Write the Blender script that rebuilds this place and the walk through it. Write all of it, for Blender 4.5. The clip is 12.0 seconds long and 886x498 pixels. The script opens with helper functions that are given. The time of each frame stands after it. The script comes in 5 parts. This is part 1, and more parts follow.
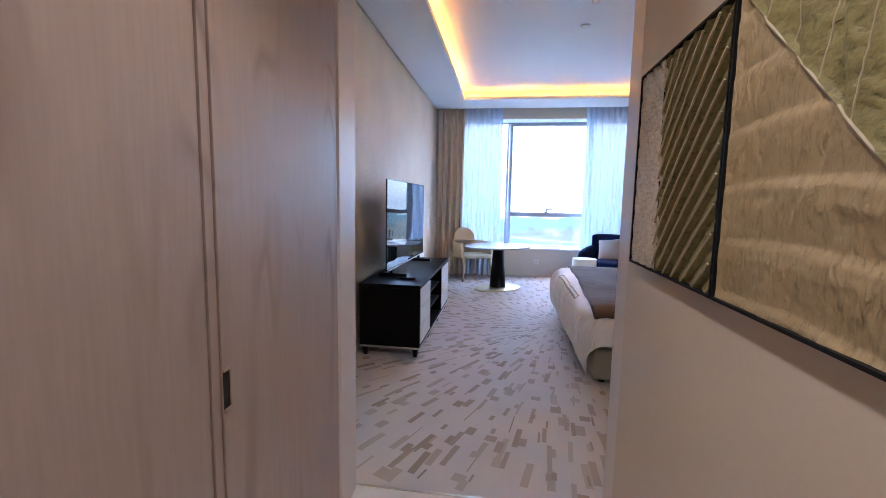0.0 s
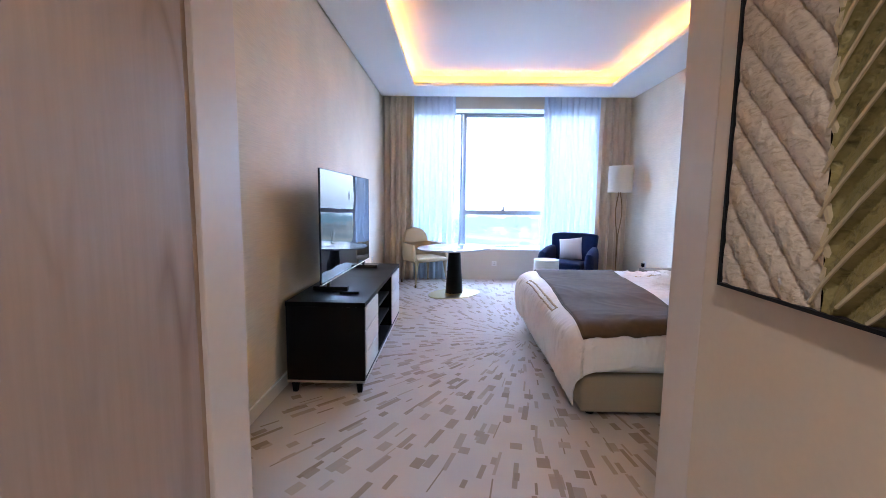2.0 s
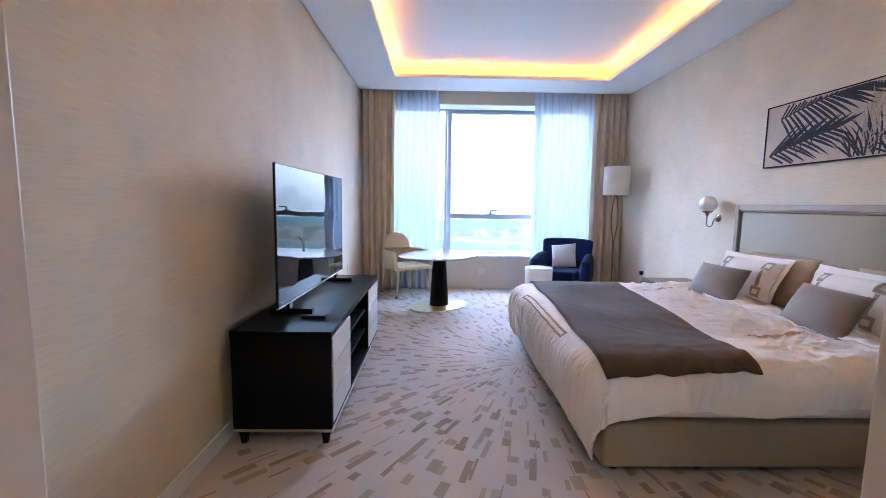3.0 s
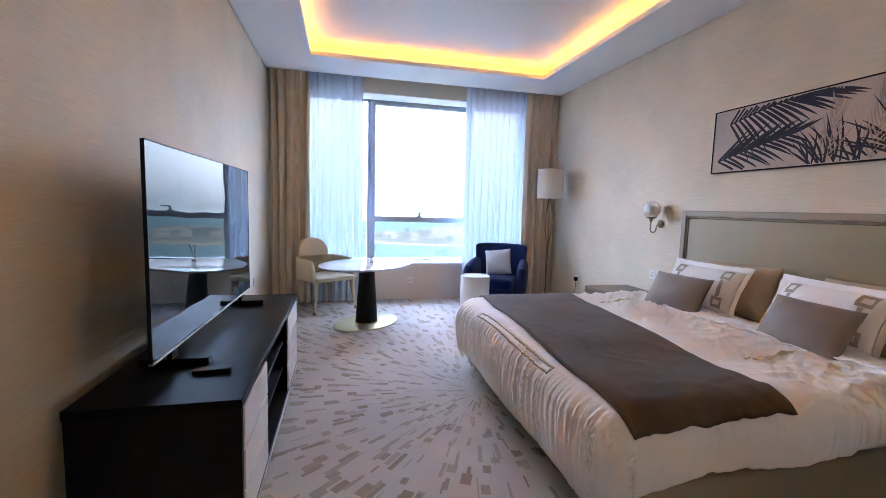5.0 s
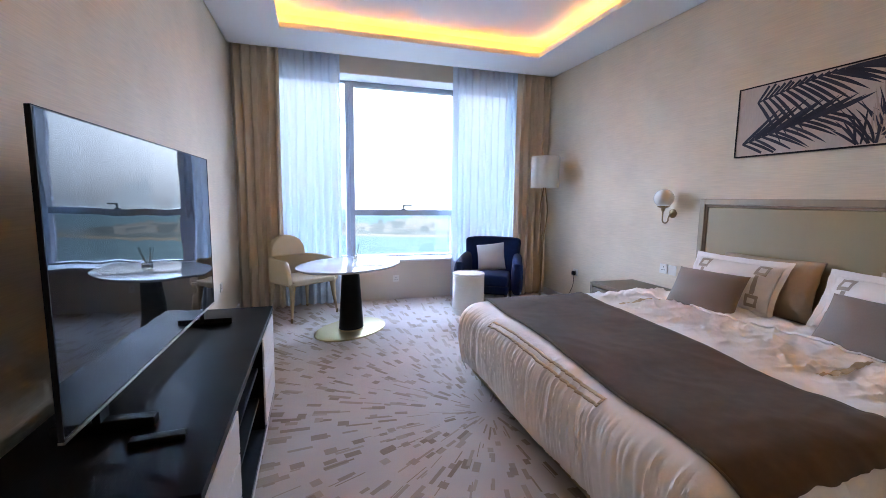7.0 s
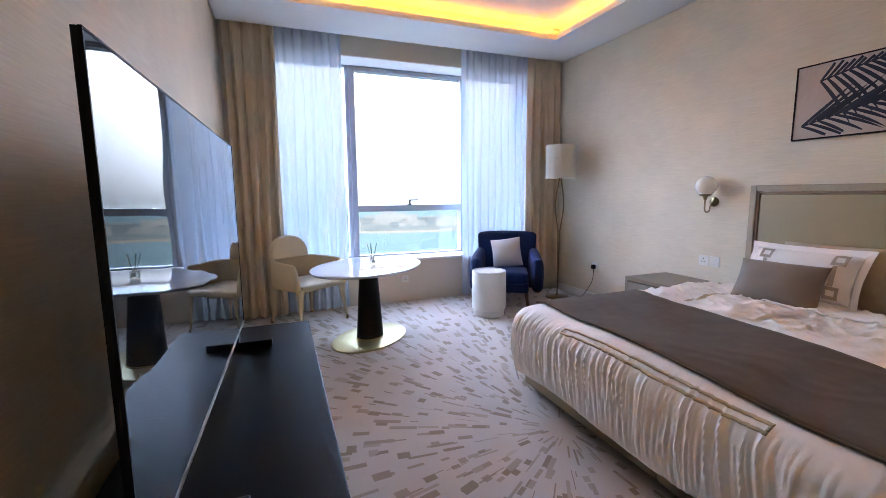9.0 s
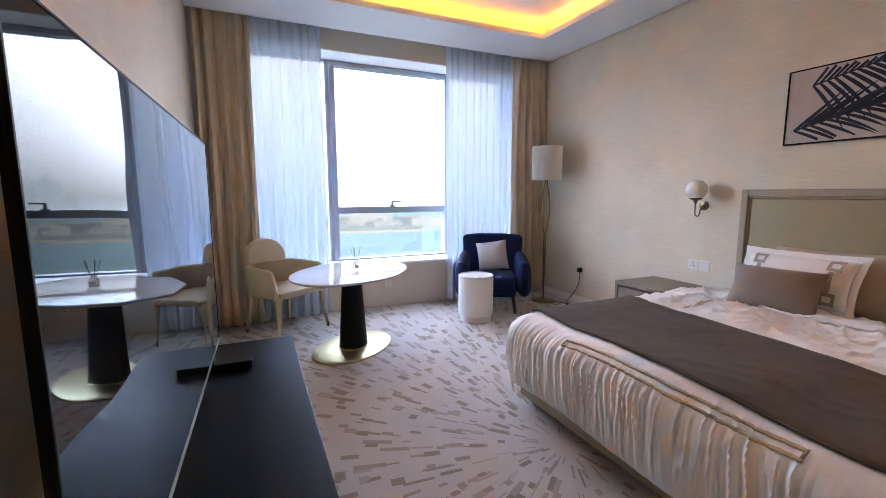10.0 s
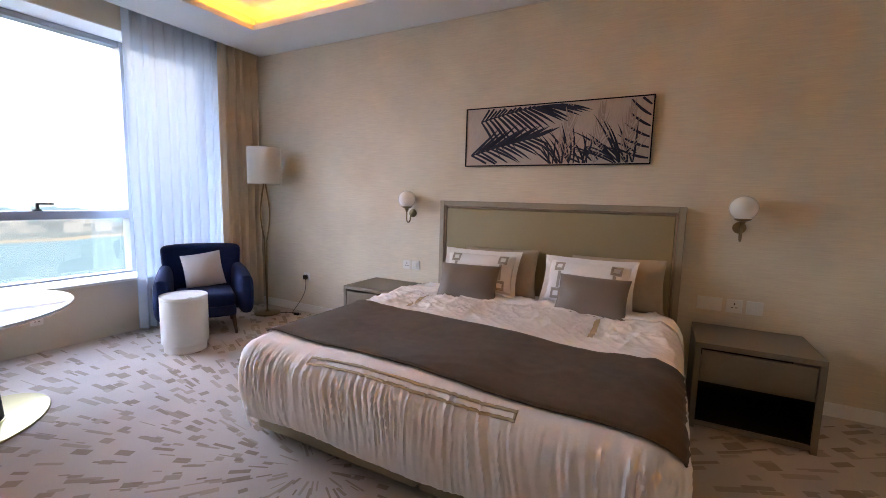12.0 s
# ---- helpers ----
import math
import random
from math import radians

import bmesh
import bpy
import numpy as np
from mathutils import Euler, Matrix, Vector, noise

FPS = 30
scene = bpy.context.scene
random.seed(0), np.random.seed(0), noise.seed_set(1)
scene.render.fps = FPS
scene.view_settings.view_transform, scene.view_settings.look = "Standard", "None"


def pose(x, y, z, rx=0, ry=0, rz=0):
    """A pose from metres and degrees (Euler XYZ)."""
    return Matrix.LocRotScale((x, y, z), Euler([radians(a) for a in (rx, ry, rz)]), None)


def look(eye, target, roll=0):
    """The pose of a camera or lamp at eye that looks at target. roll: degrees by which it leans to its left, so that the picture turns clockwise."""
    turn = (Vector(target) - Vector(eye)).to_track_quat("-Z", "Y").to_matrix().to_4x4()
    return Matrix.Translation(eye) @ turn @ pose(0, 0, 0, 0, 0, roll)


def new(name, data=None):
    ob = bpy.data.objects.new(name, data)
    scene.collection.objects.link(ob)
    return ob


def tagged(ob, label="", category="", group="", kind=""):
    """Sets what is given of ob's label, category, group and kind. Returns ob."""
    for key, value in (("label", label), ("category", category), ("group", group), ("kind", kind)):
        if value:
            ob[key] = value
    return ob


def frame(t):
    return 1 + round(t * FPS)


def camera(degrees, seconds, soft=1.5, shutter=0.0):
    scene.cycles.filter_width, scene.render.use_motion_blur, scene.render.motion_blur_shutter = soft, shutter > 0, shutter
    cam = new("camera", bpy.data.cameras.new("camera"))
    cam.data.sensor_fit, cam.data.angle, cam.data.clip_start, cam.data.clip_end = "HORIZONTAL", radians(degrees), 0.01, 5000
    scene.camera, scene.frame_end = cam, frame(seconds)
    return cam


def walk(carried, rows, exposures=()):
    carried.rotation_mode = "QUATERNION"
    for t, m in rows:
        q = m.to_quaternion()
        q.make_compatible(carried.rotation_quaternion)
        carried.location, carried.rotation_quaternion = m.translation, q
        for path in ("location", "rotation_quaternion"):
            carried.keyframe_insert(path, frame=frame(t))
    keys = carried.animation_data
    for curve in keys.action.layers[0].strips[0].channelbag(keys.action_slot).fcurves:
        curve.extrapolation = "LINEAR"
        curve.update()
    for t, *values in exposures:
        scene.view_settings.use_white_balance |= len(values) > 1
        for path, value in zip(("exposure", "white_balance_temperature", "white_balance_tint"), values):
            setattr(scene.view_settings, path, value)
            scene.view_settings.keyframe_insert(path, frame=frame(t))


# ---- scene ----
cam = camera(92.8, 12.0, soft=0.85)
PATH = [
    (0, (1.393, -0.095, 1.468), (1.11, 1.872, 1.243), 1.1),
    (0.5, (1.34, -0.031, 1.465), (1.26, 1.954, 1.237), 1.2),
    (1, (1.305, 0.142, 1.44), (1.26, 2.128, 1.21), 0.7),
    (1.5, (1.298, 0.412, 1.448), (1.247, 2.398, 1.219), 0.7),
    (2, (1.285, 0.662, 1.429), (1.238, 2.649, 1.206), 0.7),
    (2.5, (1.242, 0.981, 1.445), (1.247, 2.969, 1.229), 1.0),
    (2.7, (1.243, 1.100, 1.44), (1.268, 3.089, 1.228), 0.9),
    (4.3, (1.219, 1.73, 1.429), (1.304, 3.717, 1.221), 1.4),
    (4.5, (1.163, 1.786, 1.427), (1.326, 3.768, 1.221), 1.8),
    (5, (1.022, 1.969, 1.438), (1.485, 3.905, 1.243), 1.6),
    (5.5, (0.97, 2.108, 1.459), (1.572, 4.005, 1.262), 1.9),
    (6, (0.962, 2.259, 1.458), (1.562, 4.155, 1.243), 1.1),
    (6.5, (0.973, 2.4, 1.457), (1.562, 4.298, 1.232), 0.6),
    (7, (0.947, 2.503, 1.449), (1.527, 4.402, 1.212), 0.7),
    (7.5, (0.845, 2.624, 1.442), (1.426, 4.522, 1.196), 0.9),
    (7.7, (0.784, 2.68, 1.439), (1.379, 4.574, 1.195), 0.4),
    (9.3, (0.521, 3.135, 1.428), (1.253, 4.978, 1.167), -0.5),
    (9.5, (0.522, 3.185, 1.429), (1.267, 5.023, 1.169), -0.6),
    (10, (0.495, 3.258, 1.45), (1.312, 5.064, 1.188), -0.1),
    (10.5, (0.459, 3.357, 1.463), (1.445, 5.078, 1.21), 0.5),
    (11, (0.445, 3.44, 1.47), (1.675, 4.997, 1.222), 1.2),
    (11.5, (0.46, 3.448, 1.486), (1.99, 4.713, 1.242), 1.8),
    (12, (0.473, 3.442, 1.487), (2.231, 4.368, 1.253), 1.5),
]
EXPOSURES = [(0.0, 6.72, 5500, 12), (1.3, 7.08, 5600, 12), (2.2, 7.0, 5650, 11), (4.5, 6.64, 6150, 11), (8.0, 6.46, 6350, 12), (12.0, 6.28, 7400, 15)]
walk(cam, [(t, look(eye, target, roll)) for t, eye, target, roll in PATH], EXPOSURES)

# ---- world, sun and large lights ----
world = bpy.data.worlds.new("sky")
scene.world = world
world.use_nodes = True
wn = world.node_tree
sky = wn.nodes.new("ShaderNodeTexSky")
sky.sky_type, sky.sun_disc = "NISHITA", False
sky.sun_elevation, sky.sun_rotation = radians(70), radians(200)
sky.dust_density, sky.air_density = 3.0, 1.0
wn.nodes["Background"].inputs["Strength"].default_value = 0.15
wn.links.new(sky.outputs["Color"], wn.nodes["Background"].inputs["Color"])

sun = new("sun", bpy.data.lights.new("sun", "SUN"))
sun.data.energy, sun.data.angle, sun.data.color = 3.0, radians(0.6), (1.0, 0.95, 0.87)
sun.matrix_world = look((0, 0, 30), (-3.7, 10.2, 0))

# ---- materials ----


def surface(name, base, rough=0.6, metal=0.0, vary=0.06, grain=60.0, patch=2.5, bump=0.05, stretch=(1, 1, 1), coat=0.0, sheen=0.0, spec=0.5, warp=0.0):
    """A material with fine grain and broad patches of colour, and fine relief."""
    m = bpy.data.materials.new(name)
    m.use_nodes = True
    nt = m.node_tree
    b = nt.nodes["Principled BSDF"]
    b.inputs["Metallic"].default_value = metal
    b.inputs["Coat Weight"].default_value = coat
    b.inputs["Sheen Weight"].default_value = sheen
    b.inputs["Specular IOR Level"].default_value = spec
    co = nt.nodes.new("ShaderNodeTexCoord")
    mp = nt.nodes.new("ShaderNodeMapping")
    mp.inputs["Scale"].default_value = stretch
    nt.links.new(co.outputs["Object"], mp.inputs["Vector"])
    fine = nt.nodes.new("ShaderNodeTexNoise")
    fine.inputs["Scale"].default_value, fine.inputs["Detail"].default_value = grain, 4
    fine.inputs["Distortion"].default_value = warp
    broad = nt.nodes.new("ShaderNodeTexNoise")
    broad.inputs["Scale"].default_value, broad.inputs["Detail"].default_value = patch, 3
    nt.links.new(mp.outputs[0], fine.inputs["Vector"])
    nt.links.new(co.outputs["Object"], broad.inputs["Vector"])
    add = nt.nodes.new("ShaderNodeMath")
    add.operation = "ADD"
    nt.links.new(fine.outputs["Fac"], add.inputs[0])
    nt.links.new(broad.outputs["Fac"], add.inputs[1])
    ramp = nt.nodes.new("ShaderNodeMapRange")
    ramp.inputs["From Min"].default_value, ramp.inputs["From Max"].default_value = 0.6, 1.4
    nt.links.new(add.outputs[0], ramp.inputs["Value"])
    mix = nt.nodes.new("ShaderNodeMix")
    mix.data_type = "RGBA"
    mix.inputs["A"].default_value = (*[c * (1 - vary) for c in base], 1)
    mix.inputs["B"].default_value = (*[min(1, c * (1 + vary)) for c in base], 1)
    nt.links.new(ramp.outputs[0], mix.inputs["Factor"])
    nt.links.new(mix.outputs["Result"], b.inputs["Base Color"])
    rr = nt.nodes.new("ShaderNodeMapRange")
    rr.inputs["To Min"].default_value, rr.inputs["To Max"].default_value = max(0, rough - 0.06), min(1, rough + 0.06)
    nt.links.new(broad.outputs["Fac"], rr.inputs["Value"])
    nt.links.new(rr.outputs[0], b.inputs["Roughness"])
    if bump:
        bp = nt.nodes.new("ShaderNodeBump")
        bp.inputs["Strength"].default_value, bp.inputs["Distance"].default_value = min(1, bump * 4), 0.004
        nt.links.new(fine.outputs["Fac"], bp.inputs["Height"])
        nt.links.new(bp.outputs[0], b.inputs["Normal"])
    return m


def glow(name, color, strength):
    m = bpy.data.materials.new(name)
    m.use_nodes = True
    b = m.node_tree.nodes["Principled BSDF"]
    b.inputs["Base Color"].default_value = (*color, 1)
    b.inputs["Emission Color"].default_value = (*color, 1)
    b.inputs["Emission Strength"].default_value = strength
    return m


def clear(name, tint=(1, 1, 1), rough=0.0, ior=1.45):
    m = bpy.data.materials.new(name)
    m.use_nodes = True
    b = m.node_tree.nodes["Principled BSDF"]
    b.inputs["Base Color"].default_value = (*tint, 1)
    b.inputs["Transmission Weight"].default_value = 1
    b.inputs["Roughness"].default_value = rough
    b.inputs["IOR"].default_value = ior
    return m


def veil(name, color, see, through_light):
    """Thin cloth: partly seen through, the rest diffuse and translucent."""
    m = bpy.data.materials.new(name)
    m.use_nodes = True
    nt = m.node_tree
    out = nt.nodes["Material Output"]
    dif = nt.nodes.new("ShaderNodeBsdfDiffuse")
    tra = nt.nodes.new("ShaderNodeBsdfTranslucent")
    cle = nt.nodes.new("ShaderNodeBsdfTransparent")
    weave = nt.nodes.new("ShaderNodeTexNoise")
    weave.inputs["Scale"].default_value = 9
    tint = nt.nodes.new("ShaderNodeMix")
    tint.data_type = "RGBA"
    tint.inputs["A"].default_value = (*[c * 0.94 for c in color], 1)
    tint.inputs["B"].default_value = (*color, 1)
    nt.links.new(weave.outputs["Fac"], tint.inputs["Factor"])
    for sh in (dif, tra):
        nt.links.new(tint.outputs["Result"], sh.inputs["Color"])
    m1 = nt.nodes.new("ShaderNodeMixShader")
    m1.inputs[0].default_value = through_light
    nt.links.new(dif.outputs[0], m1.inputs[1])
    nt.links.new(tra.outputs[0], m1.inputs[2])
    m2 = nt.nodes.new("ShaderNodeMixShader")
    m2.inputs[0].default_value = see
    nt.links.new(m1.outputs[0], m2.inputs[1])
    nt.links.new(cle.outputs[0], m2.inputs[2])
    nt.links.new(m2.outputs[0], out.inputs["Surface"])
    return m


def screen_glass(name):
    """The dark glossy face of a television, very slightly wavy."""
    m = bpy.data.materials.new(name)
    m.use_nodes = True
    nt = m.node_tree
    b = nt.nodes["Principled BSDF"]
    b.inputs["Base Color"].default_value = (0.012, 0.013, 0.016, 1)
    b.inputs["Roughness"].default_value = 0.02
    b.inputs["IOR"].default_value = 1.43
    b.inputs["Specular Tint"].default_value = (0.58, 0.79, 1.0, 1)
    co = nt.nodes.new("ShaderNodeTexCoord")
    n = nt.nodes.new("ShaderNodeTexNoise")
    n.inputs["Scale"].default_value, n.inputs["Detail"].default_value = 4.5, 0
    bp = nt.nodes.new("ShaderNodeBump")
    bp.inputs["Strength"].default_value, bp.inputs["Distance"].default_value = 0.25, 0.006
    nt.links.new(co.outputs["Object"], n.inputs["Vector"])
    nt.links.new(n.outputs["Fac"], bp.inputs["Height"])
    nt.links.new(bp.outputs[0], b.inputs["Normal"])
    return m


def island_mix(name, a, c, rough=0.9):
    """Each separate piece of a mesh takes its own tone between two colours."""
    m = surface(name, a, rough, vary=0.1, grain=220, bump=0.12, sheen=0.2)
    nt = m.node_tree
    g = nt.nodes.new("ShaderNodeNewGeometry")
    mix = nt.nodes.new("ShaderNodeMix")
    mix.data_type = "RGBA"
    old = nt.nodes["Principled BSDF"].inputs["Base Color"].links[0].from_socket
    nt.links.new(old, mix.inputs["A"])
    mix.inputs["B"].default_value = (*c, 1)
    nt.links.new(g.outputs["Random Per Island"], mix.inputs["Factor"])
    nt.links.new(mix.outputs["Result"], nt.nodes["Principled BSDF"].inputs["Base Color"])
    return m


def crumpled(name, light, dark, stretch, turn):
    """Crinkled leaf skin: fine folds that lie across the ribs, with crease shade put into the colour."""
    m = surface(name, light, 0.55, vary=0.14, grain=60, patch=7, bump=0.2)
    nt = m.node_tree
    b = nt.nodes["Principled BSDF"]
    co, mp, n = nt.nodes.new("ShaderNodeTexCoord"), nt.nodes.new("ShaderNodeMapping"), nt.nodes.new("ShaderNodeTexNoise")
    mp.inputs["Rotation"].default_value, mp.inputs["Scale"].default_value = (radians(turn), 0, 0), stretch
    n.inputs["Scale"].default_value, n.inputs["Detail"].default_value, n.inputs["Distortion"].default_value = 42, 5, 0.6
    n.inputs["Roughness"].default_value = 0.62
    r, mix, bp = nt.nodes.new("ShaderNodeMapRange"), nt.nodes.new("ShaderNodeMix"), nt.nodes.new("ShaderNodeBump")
    # low parts of the bump turn dark: shade painted into the creases
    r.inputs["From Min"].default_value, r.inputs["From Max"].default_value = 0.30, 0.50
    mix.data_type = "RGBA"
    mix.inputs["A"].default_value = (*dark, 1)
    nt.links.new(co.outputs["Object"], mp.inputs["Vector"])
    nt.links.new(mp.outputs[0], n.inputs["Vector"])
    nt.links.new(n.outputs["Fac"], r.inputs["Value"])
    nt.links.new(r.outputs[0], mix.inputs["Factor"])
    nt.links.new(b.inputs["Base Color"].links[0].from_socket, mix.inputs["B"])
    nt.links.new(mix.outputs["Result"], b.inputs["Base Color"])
    bp.inputs["Strength"].default_value, bp.inputs["Distance"].default_value = 0.8, 0.006
    nt.links.new(n.outputs["Fac"], bp.inputs["Height"])
    nt.links.new(b.inputs["Normal"].links[0].from_socket, bp.inputs["Normal"])
    nt.links.new(bp.outputs[0], b.inputs["Normal"])
    return m


def veneer(name, base, dark):
    """Pale sawn wood: long arched grain lines that fade in and out, over broad soft tone."""
    m = surface(name, base, 0.40, vary=0.10, grain=30, patch=1.6, bump=0.02, stretch=(3, 3, 0.18))
    nt = m.node_tree
    b = nt.nodes["Principled BSDF"]
    co, mp = nt.nodes.new("ShaderNodeTexCoord"), nt.nodes.new("ShaderNodeMapping")
    mp.inputs["Scale"].default_value = (2.2, 2.2, 0.42)
    n, k, lines, mask, mul = (nt.nodes.new(q) for q in ("ShaderNodeTexNoise", "ShaderNodeMath", "ShaderNodeMath", "ShaderNodeTexNoise", "ShaderNodeMath"))
    n.inputs["Scale"].default_value, n.inputs["Detail"].default_value, n.inputs["Distortion"].default_value = 1.5, 1.5, 0.6
    mask.inputs["Scale"].default_value, mask.inputs["Detail"].default_value = 2.6, 2
    k.operation, lines.operation, mul.operation = "MULTIPLY", "PINGPONG", "MULTIPLY"
    k.inputs[1].default_value, lines.inputs[1].default_value = 15, 1.0
    sharp, fade, mix = nt.nodes.new("ShaderNodeMapRange"), nt.nodes.new("ShaderNodeMapRange"), nt.nodes.new("ShaderNodeMix")
    sharp.inputs["From Min"].default_value, sharp.inputs["From Max"].default_value = 0.62, 1.0
    fade.inputs["From Min"].default_value, fade.inputs["From Max"].default_value = 0.44, 0.68
    mix.data_type = "RGBA"
    mix.inputs["B"].default_value = (*dark, 1)
    nt.links.new(co.outputs["Object"], mp.inputs["Vector"])
    nt.links.new(mp.outputs[0], n.inputs["Vector"])
    nt.links.new(mp.outputs[0], mask.inputs["Vector"])
    nt.links.new(n.outputs["Fac"], k.inputs[0])
    nt.links.new(k.outputs[0], lines.inputs[0])
    nt.links.new(lines.outputs[0], sharp.inputs["Value"])
    nt.links.new(mask.outputs["Fac"], fade.inputs["Value"])
    nt.links.new(sharp.outputs[0], mul.inputs[0])
    nt.links.new(fade.outputs[0], mul.inputs[1])
    nt.links.new(mul.outputs[0], mix.inputs["Factor"])
    nt.links.new(b.inputs["Base Color"].links[0].from_socket, mix.inputs["A"])
    nt.links.new(mix.outputs["Result"], b.inputs["Base Color"])
    return m


WALLPAPER = surface("woven_wallpaper", (0.70, 0.61, 0.475), 0.7, vary=0.14, grain=20, patch=1.6, bump=0.05, stretch=(0.30, 0.30, 9))
WHITE_PAINT = surface("white_paint", (0.83, 0.82, 0.80), 0.6, vary=0.015, grain=90, bump=0.02)
CREAM_PAINT = surface("cream_paint", (0.66, 0.60, 0.51), 0.6, vary=0.02, grain=70, bump=0.03)
CORRIDOR_PAINT = surface("corridor_paint", (0.60, 0.50, 0.385), 0.6, vary=0.03, grain=70, bump=0.03)
TRIM_WHITE = surface("trim_white", (0.86, 0.83, 0.78), 0.4, vary=0.02, grain=40, bump=0.01)
CARPET = surface("carpet_pile", (0.56, 0.50, 0.46), 0.95, vary=0.10, grain=260, patch=3.0, bump=0.25, sheen=0.15, spec=0.1)
CARPET_FLECK = island_mix("carpet_fleck", (0.27, 0.205, 0.14), (0.43, 0.36, 0.29))
TILE = surface("pale_stone_tile", (0.72, 0.68, 0.62), 0.25, vary=0.05, grain=5, patch=1.2, bump=0.0)
OAK = veneer("pale_oak_veneer", (0.325, 0.242, 0.20), (0.21, 0.145, 0.115))
OAK_EDGE = surface("oak_edge", (0.33, 0.23, 0.16), 0.55, vary=0.08, grain=12, stretch=(4, 4, 0.4))
FRAME_LACQUER = surface("frame_lacquer", (0.62, 0.54, 0.48), 0.32, vary=0.03, grain=30, bump=0.01)
# near-black colour that stands for shade inside shelf, gaps and finger pull
INNER_SHADE = surface("near_black_shade", (0.022, 0.016, 0.011), 0.7, vary=0.15, spec=0.15)
DARK_GAP = surface("dark_gap", (0.10, 0.06, 0.04), 0.7, vary=0.1)
ALU = surface("grey_aluminium", (0.30, 0.31, 0.34), 0.45, metal=0.3, vary=0.04, grain=80, bump=0.01)
BLACK_METAL = surface("black_metal", (0.010, 0.010, 0.011), 0.5, vary=0.1, spec=0.12)
DRAPE = surface("taupe_drape_cloth", (0.66, 0.54, 0.40), 0.85, vary=0.08, grain=14, patch=5, bump=0.05, stretch=(3, 3, 0.5), sheen=0.3, warp=1.0)
# white cloth, with the blue of the daylight put into its colour
SHEER = veil("daylight_blue_sheer", (0.68, 0.80, 0.94), 0.05, 0.125)
PANE = clear("window_pane")
BLACK_WOOD = surface("black_stained_wood", (0.005, 0.0045, 0.005), 0.5, spec=0.1, vary=0.3, grain=40, bump=0.05, stretch=(6, 0.6, 6))
BLACK_TOP = surface("black_wood_top", (0.005, 0.005, 0.006), 0.33, spec=0.06, vary=0.3, grain=36, patch=3, bump=0.02, stretch=(9, 0.7, 9))
DRAWER_WHITE = surface("pale_leather_front", (0.66, 0.62, 0.58), 0.55, vary=0.05, grain=120, bump=0.05)
STEEL = surface("brushed_steel", (0.62, 0.58, 0.52), 0.3, metal=1.0, vary=0.06, grain=50, stretch=(1, 8, 1))
SCREEN = screen_glass("television_glass")
PLASTIC_BLACK = surface("black_plastic", (0.008, 0.008, 0.009), 0.45, vary=0.1, spec=0.12)
MARBLE = surface("white_marble", (0.60, 0.61, 0.64), 0.10, vary=0.05, grain=3.0, patch=1.5, bump=0.0, spec=0.16, warp=2.0)
BRASS = surface("satin_brass", (0.52, 0.43, 0.22), 0.40, metal=1.0, vary=0.05, grain=40, stretch=(1, 6, 1))
OLD_BRASS = surface("antique_brass", (0.26, 0.185, 0.10), 0.32, metal=1.0, vary=0.1, grain=30)
CREAM_LEATHER = surface("cream_leather", (0.58, 0.47, 0.31), 0.5, vary=0.05, grain=140, bump=0.06)
NAVY = surface("navy_velvet", (0.004, 0.016, 0.075), 0.85, vary=0.25, grain=30, patch=5, bump=0.06, sheen=0.06, spec=0.2)
GREY_SILK = surface("silver_grey_cushion", (0.46, 0.45, 0.46), 0.6, vary=0.07, grain=90, bump=0.06, sheen=0.2)
LACQUER_WHITE = surface("white_lacquer", (0.76, 0.74, 0.70), 0.3, vary=0.02, grain=20, bump=0.0)
SHADE = veil("lamp_shade_linen", (0.82, 0.79, 0.72), 0.0, 0.35)
OPAL = surface("opal_glass", (0.90, 0.88, 0.85), 0.12, vary=0.01, grain=10, bump=0.0, coat=0.5)
LINEN = surface("white_cotton", (0.90, 0.87, 0.85), 0.85, vary=0.03, grain=40, patch=3, bump=0.06, sheen=0.2)
TAN_PILLOW = surface("tan_satin", (0.48, 0.385, 0.285), 0.6, vary=0.06, grain=30, bump=0.05)
TAUPE = surface("taupe_suede", (0.092, 0.064, 0.042), 0.9, vary=0.26, grain=16, patch=5, bump=0.05, sheen=0.08, spec=0.2)
TAUPE_CUSHION = surface("taupe_satin", (0.21, 0.165, 0.132), 0.6, vary=0.06, grain=120, bump=0.05, sheen=0.2)
TRIM_TAN = surface("tan_trim", (0.52, 0.42, 0.28), 0.7, vary=0.08, grain=60)
TRIM_GREY = surface("grey_beige_embroidery", (0.44, 0.385, 0.33), 0.7, vary=0.08, grain=60)
HEAD_FRAME = surface("beige_frame_wood", (0.36, 0.30, 0.215), 0.42, vary=0.06, grain=30, bump=0.02)
KHAKI = surface("khaki_leather", (0.33, 0.265, 0.145), 0.45, vary=0.05, grain=160, bump=0.05)
BASE_CLOTH = surface("bed_base_cloth", (0.37, 0.30, 0.20), 0.75, vary=0.06, grain=120, bump=0.06)
TAUPE_WOOD = surface("taupe_lacquered_wood", (0.185, 0.15, 0.11), 0.42, vary=0.06, grain=30, bump=0.03, stretch=(4, 1, 4))
PLATE = surface("socket_plastic", (0.76, 0.74, 0.69), 0.35, vary=0.02, grain=40, bump=0.0)
CANVAS = surface("pinkish_canvas", (0.50, 0.42, 0.375), 0.8, vary=0.12, grain=9, patch=3, bump=0.03, stretch=(1, 4, 1), warp=1.5)
INDIGO = island_mix("indigo_print", (0.008, 0.011, 0.028), (0.022, 0.027, 0.055))
FADED = surface("faded_frond_print", (0.36, 0.29, 0.26), 0.8, vary=0.08)
